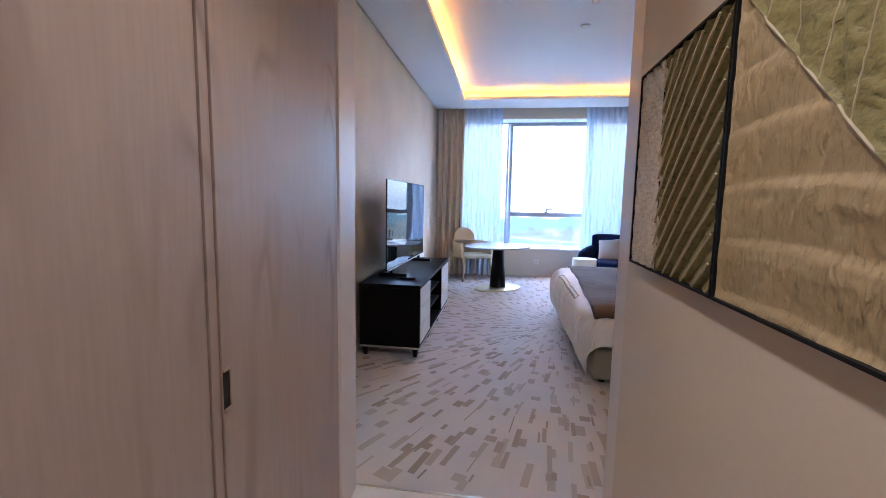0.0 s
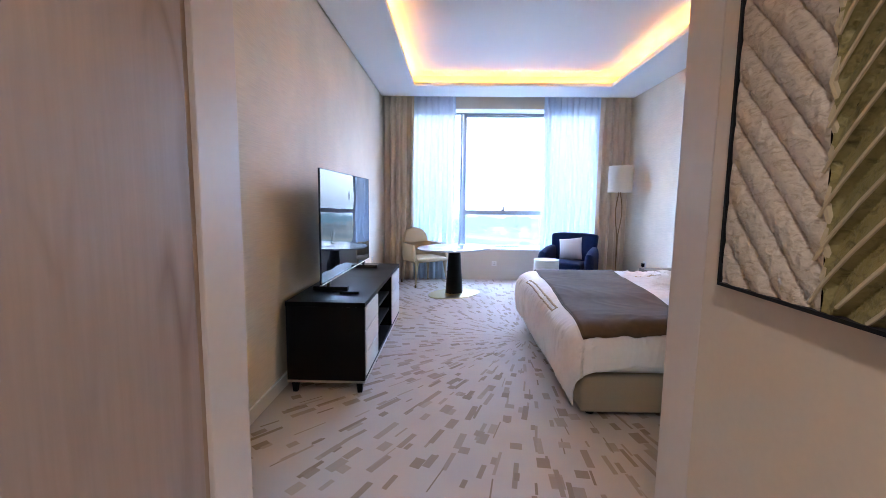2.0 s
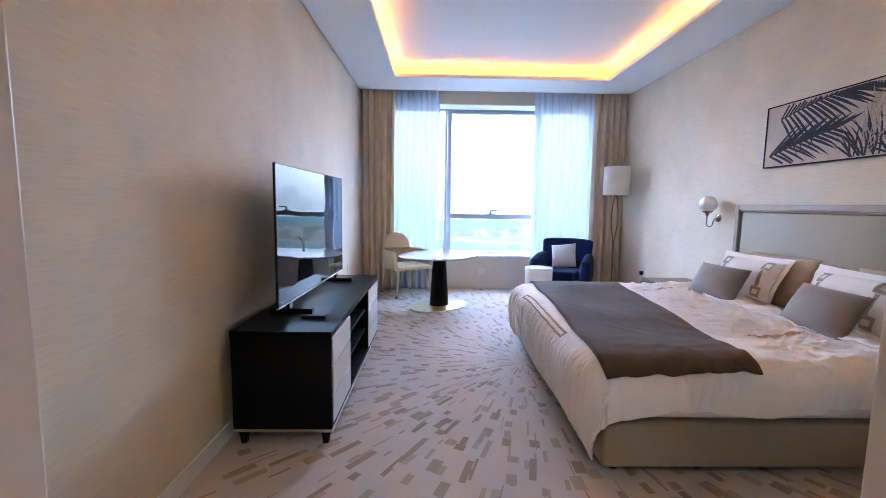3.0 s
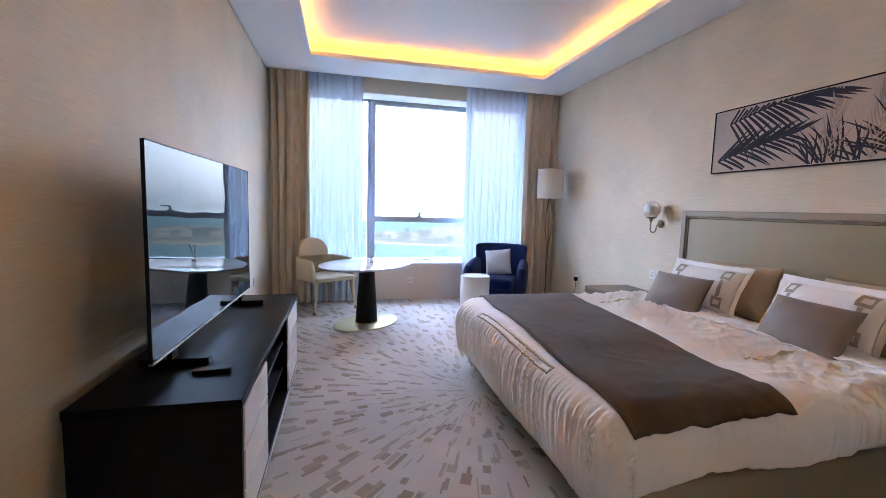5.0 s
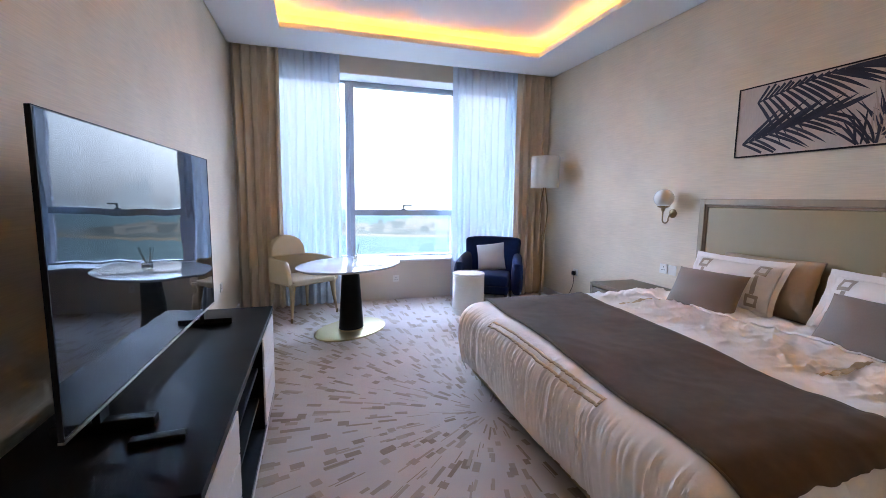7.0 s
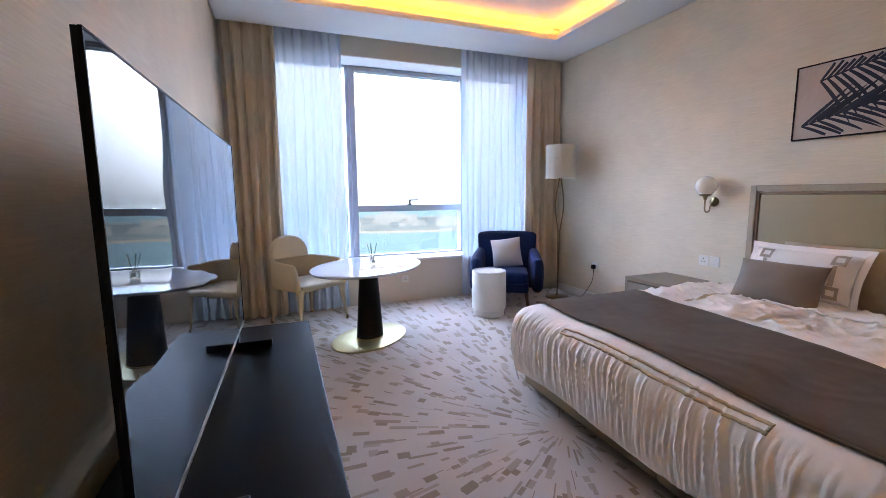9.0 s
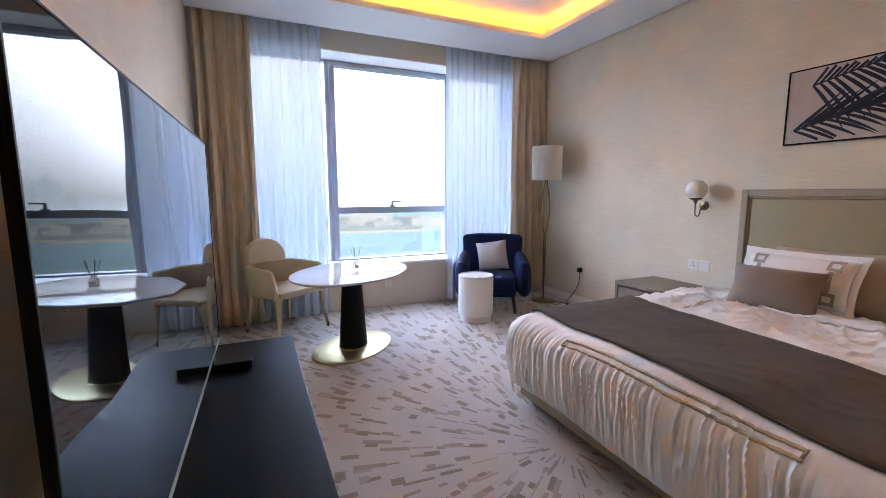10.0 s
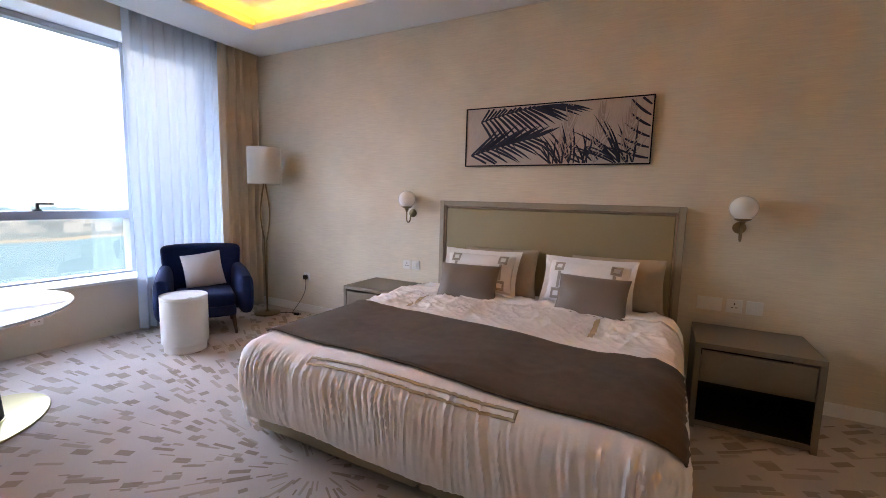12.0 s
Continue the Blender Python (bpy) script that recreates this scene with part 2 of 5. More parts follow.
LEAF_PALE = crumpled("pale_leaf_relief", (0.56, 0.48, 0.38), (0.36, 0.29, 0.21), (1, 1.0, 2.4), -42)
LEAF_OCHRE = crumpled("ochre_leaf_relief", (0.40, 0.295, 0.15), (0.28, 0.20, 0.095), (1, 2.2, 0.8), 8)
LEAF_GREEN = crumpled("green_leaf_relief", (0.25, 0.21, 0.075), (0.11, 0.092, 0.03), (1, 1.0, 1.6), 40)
LEAF_VEIN = surface("leaf_vein", (0.46, 0.38, 0.24), 0.6, vary=0.1)
REED = surface("reed_wood", (0.30, 0.24, 0.16), 0.8)
LIQUID = clear("bottle_glass", (0.92, 0.90, 0.86), 0.0, 1.45)
COVE_LED = glow("warm_led", (1.0, 0.40, 0.055), 0.31)
LAMP_LED = glow("downlight_lens", (1.0, 0.78, 0.55), 1.0)

# ---- mesh helpers ----


def box(bm, x0, x1, y0, y1, z0, z1, bevel=0.0, seg=2):
    vs = [bm.verts.new(p) for p in ((x0, y0, z0), (x1, y0, z0), (x1, y1, z0), (x0, y1, z0), (x0, y0, z1), (x1, y0, z1), (x1, y1, z1), (x0, y1, z1))]
    fs = [bm.faces.new([vs[i] for i in f]) for f in ((3, 2, 1, 0), (4, 5, 6, 7), (0, 1, 5, 4), (1, 2, 6, 5), (2, 3, 7, 6), (3, 0, 4, 7))]
    if bevel:
        es = list({e for f in fs for e in f.edges})
        bmesh.ops.bevel(bm, geom=es, offset=bevel, segments=seg, profile=0.6, affect="EDGES")
    return bm


def boxes(*rows, bevel=0.0):
    bm = bmesh.new()
    for r in rows:
        box(bm, *r, bevel=bevel)
    return bm


def sheet(rows, closed_u=False, closed_v=False):
    """A surface through rows of points."""
    bm = bmesh.new()
    vs = [[bm.verts.new(p) for p in r] for r in rows]
    n, k = len(vs), len(vs[0])
    for i in range(n if closed_v else n - 1):
        for j in range(k if closed_u else k - 1):
            bm.faces.new((vs[i][j], vs[i][(j + 1) % k], vs[(i + 1) % n][(j + 1) % k], vs[(i + 1) % n][j]))
    return bm


def lathe(profile, seg=40):
    """Turns a profile of (radius, height) round z, with closed ends."""
    rows = [[(r * math.cos(2 * math.pi * j / seg), r * math.sin(2 * math.pi * j / seg), z) for j in range(seg)] for r, z in profile]
    bm = sheet(rows, closed_u=True)
    bm.verts.ensure_lookup_table()
    bm.faces.new([bm.verts[j] for j in reversed(range(seg))])
    bm.faces.new([bm.verts[(len(rows) - 1) * seg + j] for j in range(seg)])
    return bm


def tube(points, radius, seg=10):
    """A round bar along points; radius is a number or one for each point."""
    pts = [Vector(p) for p in points]
    rad = [radius] * len(pts) if isinstance(radius, (int, float)) else list(radius)
    rows, side = [], None
    for i, p in enumerate(pts):
        d = (pts[min(i + 1, len(pts) - 1)] - pts[max(i - 1, 0)]).normalized()
        side = d.orthogonal() if side is None else (side - d * side.dot(d))
        side.normalize()
        up = d.cross(side)
        rows.append([p + rad[i] * (math.cos(a) * side + math.sin(a) * up) for a in (2 * math.pi * j / seg for j in range(seg))])
    bm = sheet(rows, closed_u=True)
    bm.verts.ensure_lookup_table()
    bm.faces.new([bm.verts[j] for j in reversed(range(seg))])
    bm.faces.new([bm.verts[(len(rows) - 1) * seg + j] for j in range(seg)])
    return bm


def mesh(name, bm, material, smooth=False, angle=40):
    bmesh.ops.recalc_face_normals(bm, faces=bm.faces)
    me = bpy.data.meshes.new(name)
    for f in bm.faces:
        f.smooth = smooth
    if smooth:
        for e in bm.edges:
            if len(e.link_faces) == 2 and e.calc_face_angle(0) > radians(angle):
                e.smooth = False
    bm.to_mesh(me)
    bm.free()
    me.materials.append(material)
    return me


def setting(name, bm, material, label, category, smooth=False):
    return tagged(new(name, mesh(name, bm, material, smooth)), label, category, kind="structure")


def thing(name, label, category, at=(0, 0, 0), turn=0.0, group=""):
    ob = new(name)
    ob.empty_display_size = 0.1
    ob.matrix_world = pose(*at, 0, 0, turn)
    return tagged(ob, label, category, group)


def part(name, bm, material, parent, label="", smooth=False, m=None, thick=0.0):
    ob = new(name, mesh(name, bm, material, smooth))
    ob.parent = parent
    if m is not None:
        ob.matrix_local = m
    if thick:
        mod = ob.modifiers.new("thickness", "SOLIDIFY")
        mod.thickness, mod.offset = thick, 0
    return tagged(ob, label)


def single(name, bm, material, label, category, smooth=False, m=None, thick=0.0, group=""):
    ob = new(name, mesh(name, bm, material, smooth))
    if m is not None:
        ob.matrix_world = m
    if thick:
        mod = ob.modifiers.new("thickness", "SOLIDIFY")
        mod.thickness, mod.offset = thick, 0
    return tagged(ob, label, category, group)


# ---- the large structure ----
RX, Y0, YN, H, HC = 4.37, 1.83, 8.42, 3.24, 3.42      # room: east wall, south and north faces, soffit and upper ceiling
DX0, DX1 = 0.690, 1.897                               # doorway
WX0, WX1, WZ0, WZ1, WY = 0.42, 3.97, 0.575, 3.085, 8.83  # window opening and glass

setting("floor", boxes((-0.15, RX + 0.15, 1.87, 8.95, -0.1, 0.0)), CARPET, "pale grey-beige bedroom carpet with brown flecks", "floor")
setting("floor_corridor", boxes((-0.15, 2.1, -1.7, 1.865, -0.1, -0.002)), TILE, "pale polished stone floor of the corridor", "floor")
setting("wall_west", boxes((-0.15, 0, Y0, 8.95, 0, HC + 0.1)), WALLPAPER, "beige woven wallpaper wall behind the television", "wall")
setting("wall_east", boxes((RX, RX + 0.15, Y0, 8.95, 0, HC + 0.1)), WALLPAPER, "beige woven wallpaper wall behind the bed", "wall")
setting("wall_north", boxes((0, RX, YN, 8.95, 0, WZ0 - 0.03), (0, RX, YN, 8.95, WZ1, HC + 0.1), (0, WX0, YN, 8.95, WZ0 - 0.03, WZ1), (WX1, RX, YN, 8.95, WZ0 - 0.03, WZ1)), CREAM_PAINT, "cream painted window wall", "wall")
setting("wall_south", boxes((0, DX0 - 0.03, 1.69, Y0, 0, HC + 0.1), (DX1 + 0.03, RX, 1.69, Y0, 0, HC + 0.1), (DX0 - 0.03, DX1 + 0.03, 1.69, Y0, 2.5, HC + 0.1)), WALLPAPER, "beige wall with the bedroom doorway", "wall")
setting("wall_corridor_east", boxes((DX1, DX1 + 0.15, -1.7, 1.69, 0, 2.7)), CORRIDOR_PAINT, "cream painted corridor wall", "wall")
setting("wall_corridor_west", boxes((0.38, 0.58, -1.7, 1.63, 0, 2.7)), CORRIDOR_PAINT, "wall behind the corridor wardrobes", "wall")
setting("wall_corridor_south", boxes((0.58, DX1, -1.7, -1.55, 0, 2.7)), CORRIDOR_PAINT, "plain end wall of the corridor", "wall")
setting("ceiling_corridor", boxes((0.40, DX1 + 0.15, -1.7, 1.69, 2.62, 2.72)), WHITE_PAINT, "white corridor ceiling", "ceiling")
setting("window_sill", boxes((WX0, WX1, YN - 0.02, WY - 0.03, WZ0 - 0.03, WZ0), bevel=0.006), WHITE_PAINT, "white window ledge", "window sill")

# ceiling: soffit ring with a recess, a curtain pocket at the window, and the lip that hides the light
CX0, CX1, CY0, CY1 = 0.635, 3.728, 2.45, 7.535
G = 0.012  # shadow gap along the walls
setting("ceiling", boxes(
    (G, CX0, Y0, 8.22, H, H + 0.03), (CX1, RX - G, Y0, 8.22, H, H + 0.03),
    (CX0, CX1, Y0, CY0, H, H + 0.03), (CX0, CX1, CY1, 8.22, H, H + 0.03),
    (CX0 - 0.012, CX0, CY0, CY1, H + 0.03, H + 0.055), (CX1, CX1 + 0.012, CY0, CY1, H + 0.03, H + 0.055),
    (CX0 - 0.012, CX1 + 0.012, CY0 - 0.012, CY0, H + 0.03, H + 0.055), (CX0 - 0.012, CX1 + 0.012, CY1, CY1 + 0.012, H + 0.03, H + 0.055),
    (0, RX, Y0, YN, HC, HC + 0.1),
    (CX0 - 0.16, CX0 - 0.13, CY0 - 0.16, CY1 + 0.16, H + 0.03, HC), (CX1 + 0.13, CX1 + 0.16, CY0 - 0.16, CY1 + 0.16, H + 0.03, HC),
    (CX0 - 0.13, CX1 + 0.13, CY0 - 0.16, CY0 - 0.13, H + 0.03, HC), (CX0 - 0.13, CX1 + 0.13, CY1 + 0.13, CY1 + 0.16, H + 0.03, HC),
    (0, RX, 8.19, 8.22, H + 0.03, HC)), WHITE_PAINT, "white ceiling with a recessed light cove", "ceiling")
led = thing("cove_light", "warm yellow light strip hidden in the ceiling cove", "light strip", (0, 0, H + 0.03))
for b in ((CX0 - 0.075, CX0 - 0.055, CY0, CY1), (CX1 + 0.055, CX1 + 0.075, CY0, CY1), (CX0, CX1, CY0 - 0.075, CY0 - 0.055), (CX0, CX1, CY1 + 0.055, CY1 + 0.075)):
    part("strip", boxes((*b, 0.001, 0.012)), COVE_LED, led)

# baseboards
for n, b in (("baseboard", (0, 0.016, Y0, 8.25, 0, 0.10)), ("baseboard", (RX - 0.016, RX, Y0, 8.25, 0, 0.10)), ("baseboard", (DX1 + 0.03, RX - 0.016, Y0, Y0 + 0.016, 0, 0.10))):
    setting(n, boxes(b, bevel=0.004), TRIM_WHITE, "cream painted baseboard", "baseboard")

# door frame
frame_ob = tagged(new("door_frame"), "pale lacquered door frame of the bedroom doorway", "door frame", kind="structure")
part("jamb", boxes((DX0 - 0.03, DX0, 1.645, 1.837, 0, 2.5), bevel=0.004), FRAME_LACQUER, frame_ob)
part("jamb", boxes((DX1, DX1 + 0.03, 1.692, 1.848, 0, 2.5), bevel=0.004), FRAME_LACQUER, frame_ob)
part("lintel", boxes((DX0, DX1, 1.692, 1.85, 2.46, 2.5), bevel=0.004), FRAME_LACQUER, frame_ob)
part("stop", boxes((DX0 - 0.03, DX0 - 0.012, 1.595, 1.643, 0, 2.5)), OAK_EDGE, frame_ob, "dark recessed edge strip")
setting("threshold", boxes((DX0, DX1, 1.857, 1.873, -0.01, 0.003), bevel=0.001), STEEL, "thin metal threshold strip under the doorway", "threshold")

for n, b in (("window_reveal", (WX0, WX1, YN + 0.002, WY - 0.05, WZ1 - 0.012, WZ1 - 0.001)), ("window_reveal", (WX0 + 0.001, WX0 + 0.012, YN + 0.002, WY - 0.05, WZ0 + 0.001, WZ1 - 0.012)), ("window_reveal", (WX1 - 0.012, WX1 - 0.001, YN + 0.002, WY - 0.05, WZ0 + 0.001, WZ1 - 0.012))):
    setting(n, boxes(b), WHITE_PAINT, "white painted window reveal", "window reveal")
# window
win = tagged(new("window_1"), "large window with grey metal frame and a lower fixed pane", "window", kind="structure")
M0, M1, N0, N1 = 1.395, 1.515, 3.005, 3.085
fy0, fy1 = WY - 0.05, WY + 0.06
part("window_frame", boxes((WX0, WX1, fy0, fy1, WZ0, WZ0 + 0.02), (WX0, WX1, fy0, fy1, WZ1 - 0.03, WZ1), (WX0, WX0 + 0.05, fy0, fy1, WZ0 + 0.02, WZ1 - 0.03), (WX1 - 0.05, WX1, fy0, fy1, WZ0 + 0.02, WZ1 - 0.03), bevel=0.004), ALU, win)
part("mullion", boxes((M0, M0 + 0.045, fy0 - 0.02, fy1, WZ0 + 0.02, WZ1 - 0.03), (M0 + 0.05, M1, fy0 - 0.035, fy1, WZ0 + 0.02, WZ1 - 0.03), bevel=0.004), ALU, win)
part("mullion", boxes((N0, N0 + 0.03, fy0 - 0.035, fy1, WZ0 + 0.02, WZ1 - 0.03), (N0 + 0.034, N1, fy0 - 0.02, fy1, WZ0 + 0.02, WZ1 - 0.03), bevel=0.004), ALU, win)
part("transom", boxes((M1, N0, fy0 - 0.03, fy1, 1.19, 1.275), bevel=0.005), ALU, win)
part("sash_rail", boxes((M1, N0, fy0 - 0.015, fy1, WZ1 - 0.075, WZ1 - 0.03), bevel=0.005), ALU, win)
for x0, x1, z0, z1 in ((WX0 + 0.05, M0, WZ0 + 0.02, WZ1 - 0.03), (M1, N0, WZ0 + 0.02, 1.19), (M1, N0, 1.275, WZ1 - 0.075), (N1, WX1 - 0.05, WZ0 + 0.02, WZ1 - 0.03)):
    p = part("pane", boxes((x0, x1, WY + 0.01, WY + 0.016, z0, z1)), PANE, win)
    p.visible_shadow = False
wh = part("window_handle", boxes((2.19, 2.26, fy0 - 0.055, fy0 - 0.02, 1.275, 1.292), (2.215, 2.24, fy0 - 0.05, fy0 - 0.03, 1.292, 1.335), (2.215, 2.35, fy0 - 0.052, fy0 - 0.034, 1.335, 1.352), bevel=0.003), BLACK_METAL, win)

# ---- outside: self-glowing backdrop of sea, islands, haze ----
SEA = -120.0


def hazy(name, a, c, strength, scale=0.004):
    """Far things that glow by themselves, with daylight and bright haze put into their colour."""
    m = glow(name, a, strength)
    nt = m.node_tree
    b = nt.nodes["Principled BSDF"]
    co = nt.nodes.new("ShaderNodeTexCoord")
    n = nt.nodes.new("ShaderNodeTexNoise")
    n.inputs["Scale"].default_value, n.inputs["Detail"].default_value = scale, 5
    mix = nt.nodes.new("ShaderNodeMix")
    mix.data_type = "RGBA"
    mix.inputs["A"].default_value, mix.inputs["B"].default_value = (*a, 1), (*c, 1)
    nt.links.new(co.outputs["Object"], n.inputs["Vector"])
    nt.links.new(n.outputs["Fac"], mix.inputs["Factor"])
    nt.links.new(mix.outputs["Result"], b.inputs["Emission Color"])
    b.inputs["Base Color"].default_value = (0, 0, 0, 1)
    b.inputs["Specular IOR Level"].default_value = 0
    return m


# glow strength that stands for daylight on the far backdrop
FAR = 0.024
SEA_M = hazy("glowing_sea", (0.24, 0.43, 0.56), (0.29, 0.47, 0.59), FAR)
SAND_M = hazy("glowing_beach", (0.46, 0.46, 0.42), (0.54, 0.53, 0.49), FAR, 0.02)
LAND_M = hazy("glowing_hazy_green", (0.17, 0.25, 0.29), (0.40, 0.48, 0.53), FAR, 0.012)
CITY_M = hazy("glowing_hazy_buildings", (0.22, 0.29, 0.34), (0.47, 0.52, 0.55), FAR, 0.05)
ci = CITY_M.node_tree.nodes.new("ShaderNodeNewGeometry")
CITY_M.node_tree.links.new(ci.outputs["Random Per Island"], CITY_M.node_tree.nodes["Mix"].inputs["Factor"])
HAZE_M = hazy("glowing_haze", (0.68, 0.80, 0.96), (0.73, 0.83, 0.97), FAR * 1.1, 0.001)
# the haze sheet glows stronger upwards and adds light to the room
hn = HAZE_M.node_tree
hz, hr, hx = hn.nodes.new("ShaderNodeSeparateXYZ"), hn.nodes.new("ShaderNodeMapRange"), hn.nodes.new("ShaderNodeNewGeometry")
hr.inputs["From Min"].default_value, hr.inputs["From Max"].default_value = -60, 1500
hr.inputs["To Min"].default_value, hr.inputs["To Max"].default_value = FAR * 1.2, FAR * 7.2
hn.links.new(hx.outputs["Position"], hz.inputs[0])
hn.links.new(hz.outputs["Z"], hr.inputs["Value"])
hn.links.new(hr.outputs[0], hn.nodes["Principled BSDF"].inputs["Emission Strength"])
SHALLOW_M = hazy("glowing_shallows", (0.30, 0.49, 0.54), (0.35, 0.52, 0.57), FAR)
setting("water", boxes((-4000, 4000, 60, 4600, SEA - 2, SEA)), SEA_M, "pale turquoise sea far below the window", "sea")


def blob(cx, cy, rx, ry, z, seed, n=64, wob=0.22):
    pts = []
    for i in range(n):
        a = 2 * math.pi * i / n
        w = 1 + wob * noise.noise((3 * math.cos(a) + seed, 3 * math.sin(a), seed))
        pts.append((cx + rx * w * math.cos(a), cy + ry * w * math.sin(a), z))
    bm = bmesh.new()
    top = [bm.verts.new(p) for p in pts]
    low = [bm.verts.new((x, y, z - 4)) for x, y, _ in pts]
    bm.faces.new(top)
    for i in range(n):
        bm.faces.new((top[i], low[i], low[(i + 1) % n], top[(i + 1) % n]))
    return bm


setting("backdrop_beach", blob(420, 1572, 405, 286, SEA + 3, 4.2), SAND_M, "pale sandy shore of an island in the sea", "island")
setting("backdrop_island", blob(420, 1590, 385, 262, SEA + 7, 4.2), LAND_M, "green island in the sea, glowing with haze in its colour", "island")
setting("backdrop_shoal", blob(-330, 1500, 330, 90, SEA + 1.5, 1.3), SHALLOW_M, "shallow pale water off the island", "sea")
rng = random.Random(5)
cb = bmesh.new()
for _ in range(120):
    a, r = rng.uniform(0, 6.28), math.sqrt(rng.random())
    x, y = 420 + 330 * r * math.cos(a), 1600 + 215 * r * math.sin(a)
    w, d, h = rng.uniform(6, 26), rng.uniform(6, 22), rng.choice((5, 8, 8, 12, 18, 26))
    box(cb, x - w, x + w, y - d, y + d, SEA + 5, SEA + 7 + h)
for x, y, w, h in ((395, 1620, 45, 44), (455, 1640, 30, 36), (330, 1660, 34, 30), (560, 1600, 50, 24)):
    box(cb, x - w, x + w, y - 20, y + 20, SEA + 5, SEA + h)
    box(cb, x - w * 0.6, x + w * 0.5, y - 16, y + 16, SEA + h, SEA + h + 9)
tagged(new("backdrop_island_buildings", mesh("island_buildings", cb, CITY_M)), "low buildings on the island, glowing with haze in their colour", "buildings", kind="structure")
cb = bmesh.new()
for _ in range(160):
    x = rng.uniform(-2600, 3000)
    y = rng.uniform(3300, 4300)
    w, h = rng.uniform(15, 45), rng.choice((20, 30, 40, 60, 90)) * rng.uniform(0.6, 1.3)
    box(cb, x - w, x + w, y - 15, y + 15, SEA, SEA + h)
for x, h in ((1500, 230), (1556, 170), (1446, 160), (1640, 130)):
    box(cb, x - 28, x + 28, 3800, 3840, SEA, SEA + h)
    box(cb, x - 14, x + 14, 3805, 3835, SEA + h, SEA + h + 40)
HAZE_CITY = hazy("glowing_far_city", (0.54, 0.68, 0.84), (0.60, 0.72, 0.86), FAR * 1.75, 0.004)
tagged(new("backdrop_far_city", mesh("far_city", cb, HAZE_CITY)), "faint towers of a far city, glowing with haze in their colour", "buildings", kind="structure")
setting("backdrop_haze", sheet([[(4650 * math.sin(a), 4650 * math.cos(a), z) for a in (radians(-80 + 160 * i / 40) for i in range(41))] for z in (SEA - 4, 100, 400, 900, 1500)]), HAZE_M, "glowing backdrop sheet coloured as haze over the horizon", "haze", smooth=True)

# ---- curtains ----


def folds(x0, x1, y, z0, z1, wave, depth, seed, rows=26, step=0.012, flare=0.25, gather=0.0):
    """Hanging cloth with irregular vertical folds, tighter at its head."""
    n = int((x1 - x0) / step)
    out = []
    for i in range(rows + 1):
        v = i / rows
        z = z1 + (z0 - z1) * v
        row = []
        for j in range(n + 1):
            u = j / n
            x = x0 + (x1 - x0) * u
            ph = x / wave * 2 * math.pi + 2.2 * noise.noise((x * 3.1, seed, v * 0.5)) + 0.5 * noise.noise((x * 5, seed + 4, v * 2.4))
            d = depth * (0.75 + flare * v) * (math.sin(ph) + 0.3 * math.sin(2.3 * ph + seed)) * (0.8 + 0.6 * noise.noise((x * 2, seed + 9, v)))
            x += gather * math.cos(ph) + 0.010 * noise.noise((x * 2.5, v * 2, seed + 3))
            row.append((x, y + d, z + (0.004 * math.sin(ph) if i == rows else 0)))
        out.append(row)
    return sheet(out)


HEAD = HC - 0.03
for x0, x1, s in ((0.03, 0.565, 1.0), (3.825, 4.345, 7.0)):
    c = thing("curtain", "long taupe curtain hanging in folds beside the window", "curtain", (0, 0, 0.012), group="window curtains")
    part("cloth", folds(x0, x1, 8.285, 0.0, HEAD, 0.115, 0.056, s), DRAPE, c, smooth=True, thick=0.004)
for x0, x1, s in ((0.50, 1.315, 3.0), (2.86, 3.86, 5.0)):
    c = thing("sheer_curtain", "thin white see-through curtain drawn to the side, daylight blue in its colour", "curtain", (0, 0, 0.012), group="sheer curtains")
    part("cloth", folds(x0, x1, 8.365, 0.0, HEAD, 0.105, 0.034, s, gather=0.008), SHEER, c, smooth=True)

# ---- television unit ----
tv_unit = thing("tv_console", "black-stained low console with white drawers and open shelves", "tv stand", (0.07, 3.63, 0))
W, L, T = 0.585, 1.955, 0.695
part("top", boxes((0, W, 0, L, T - 0.035, T), bevel=0.003), BLACK_TOP, tv_unit)
part("side_panel", boxes((0.004, W - 0.004, 0.003, 0.028, 0.105, T - 0.035)), BLACK_WOOD, tv_unit)
part("side_panel", boxes((0.004, W - 0.004, L - 0.028, L - 0.003, 0.105, T - 0.035)), BLACK_WOOD, tv_unit)
part("back_panel", boxes((0.004, 0.02, 0.028, L - 0.028, 0.105, T - 0.035)), BLACK_WOOD, tv_unit)
part("bottom_panel", boxes((0.02, W - 0.004, 0.028, L - 0.028, 0.105, 0.13)), BLACK_WOOD, tv_unit)
for y in (0.548, 1.352):
    part("divider", boxes((0.02, W - 0.006, y - 0.012, y + 0.012, 0.13, T - 0.035)), BLACK_WOOD, tv_unit)
for z in (0.30, 0.475):
    part("shelf", boxes((0.02, W - 0.03, 0.56, 1.34, z, z + 0.02), bevel=0.002), BLACK_WOOD, tv_unit)
part("base_trim", boxes((0.0, W, 0.0, 0.012, 0.088, 0.105), (0.0, W, L - 0.012, L, 0.088, 0.105), (W - 0.012, W, 0.012, L - 0.012, 0.088, 0.105), (0.0, 0.012, 0.012, L - 0.012, 0.088, 0.105)), STEEL, tv_unit, "thin brushed metal base trim")
for y0, y1 in ((0.034, 0.532), (1.368, L - 0.034)):
    for k in range(3):
        z0 = 0.136 + k * 0.174
        part("drawer", boxes((W - 0.03, W + 0.002, y0, y1, z0, z0 + 0.164), bevel=0.003), DRAWER_WHITE, tv_unit, "white leather-faced drawer")
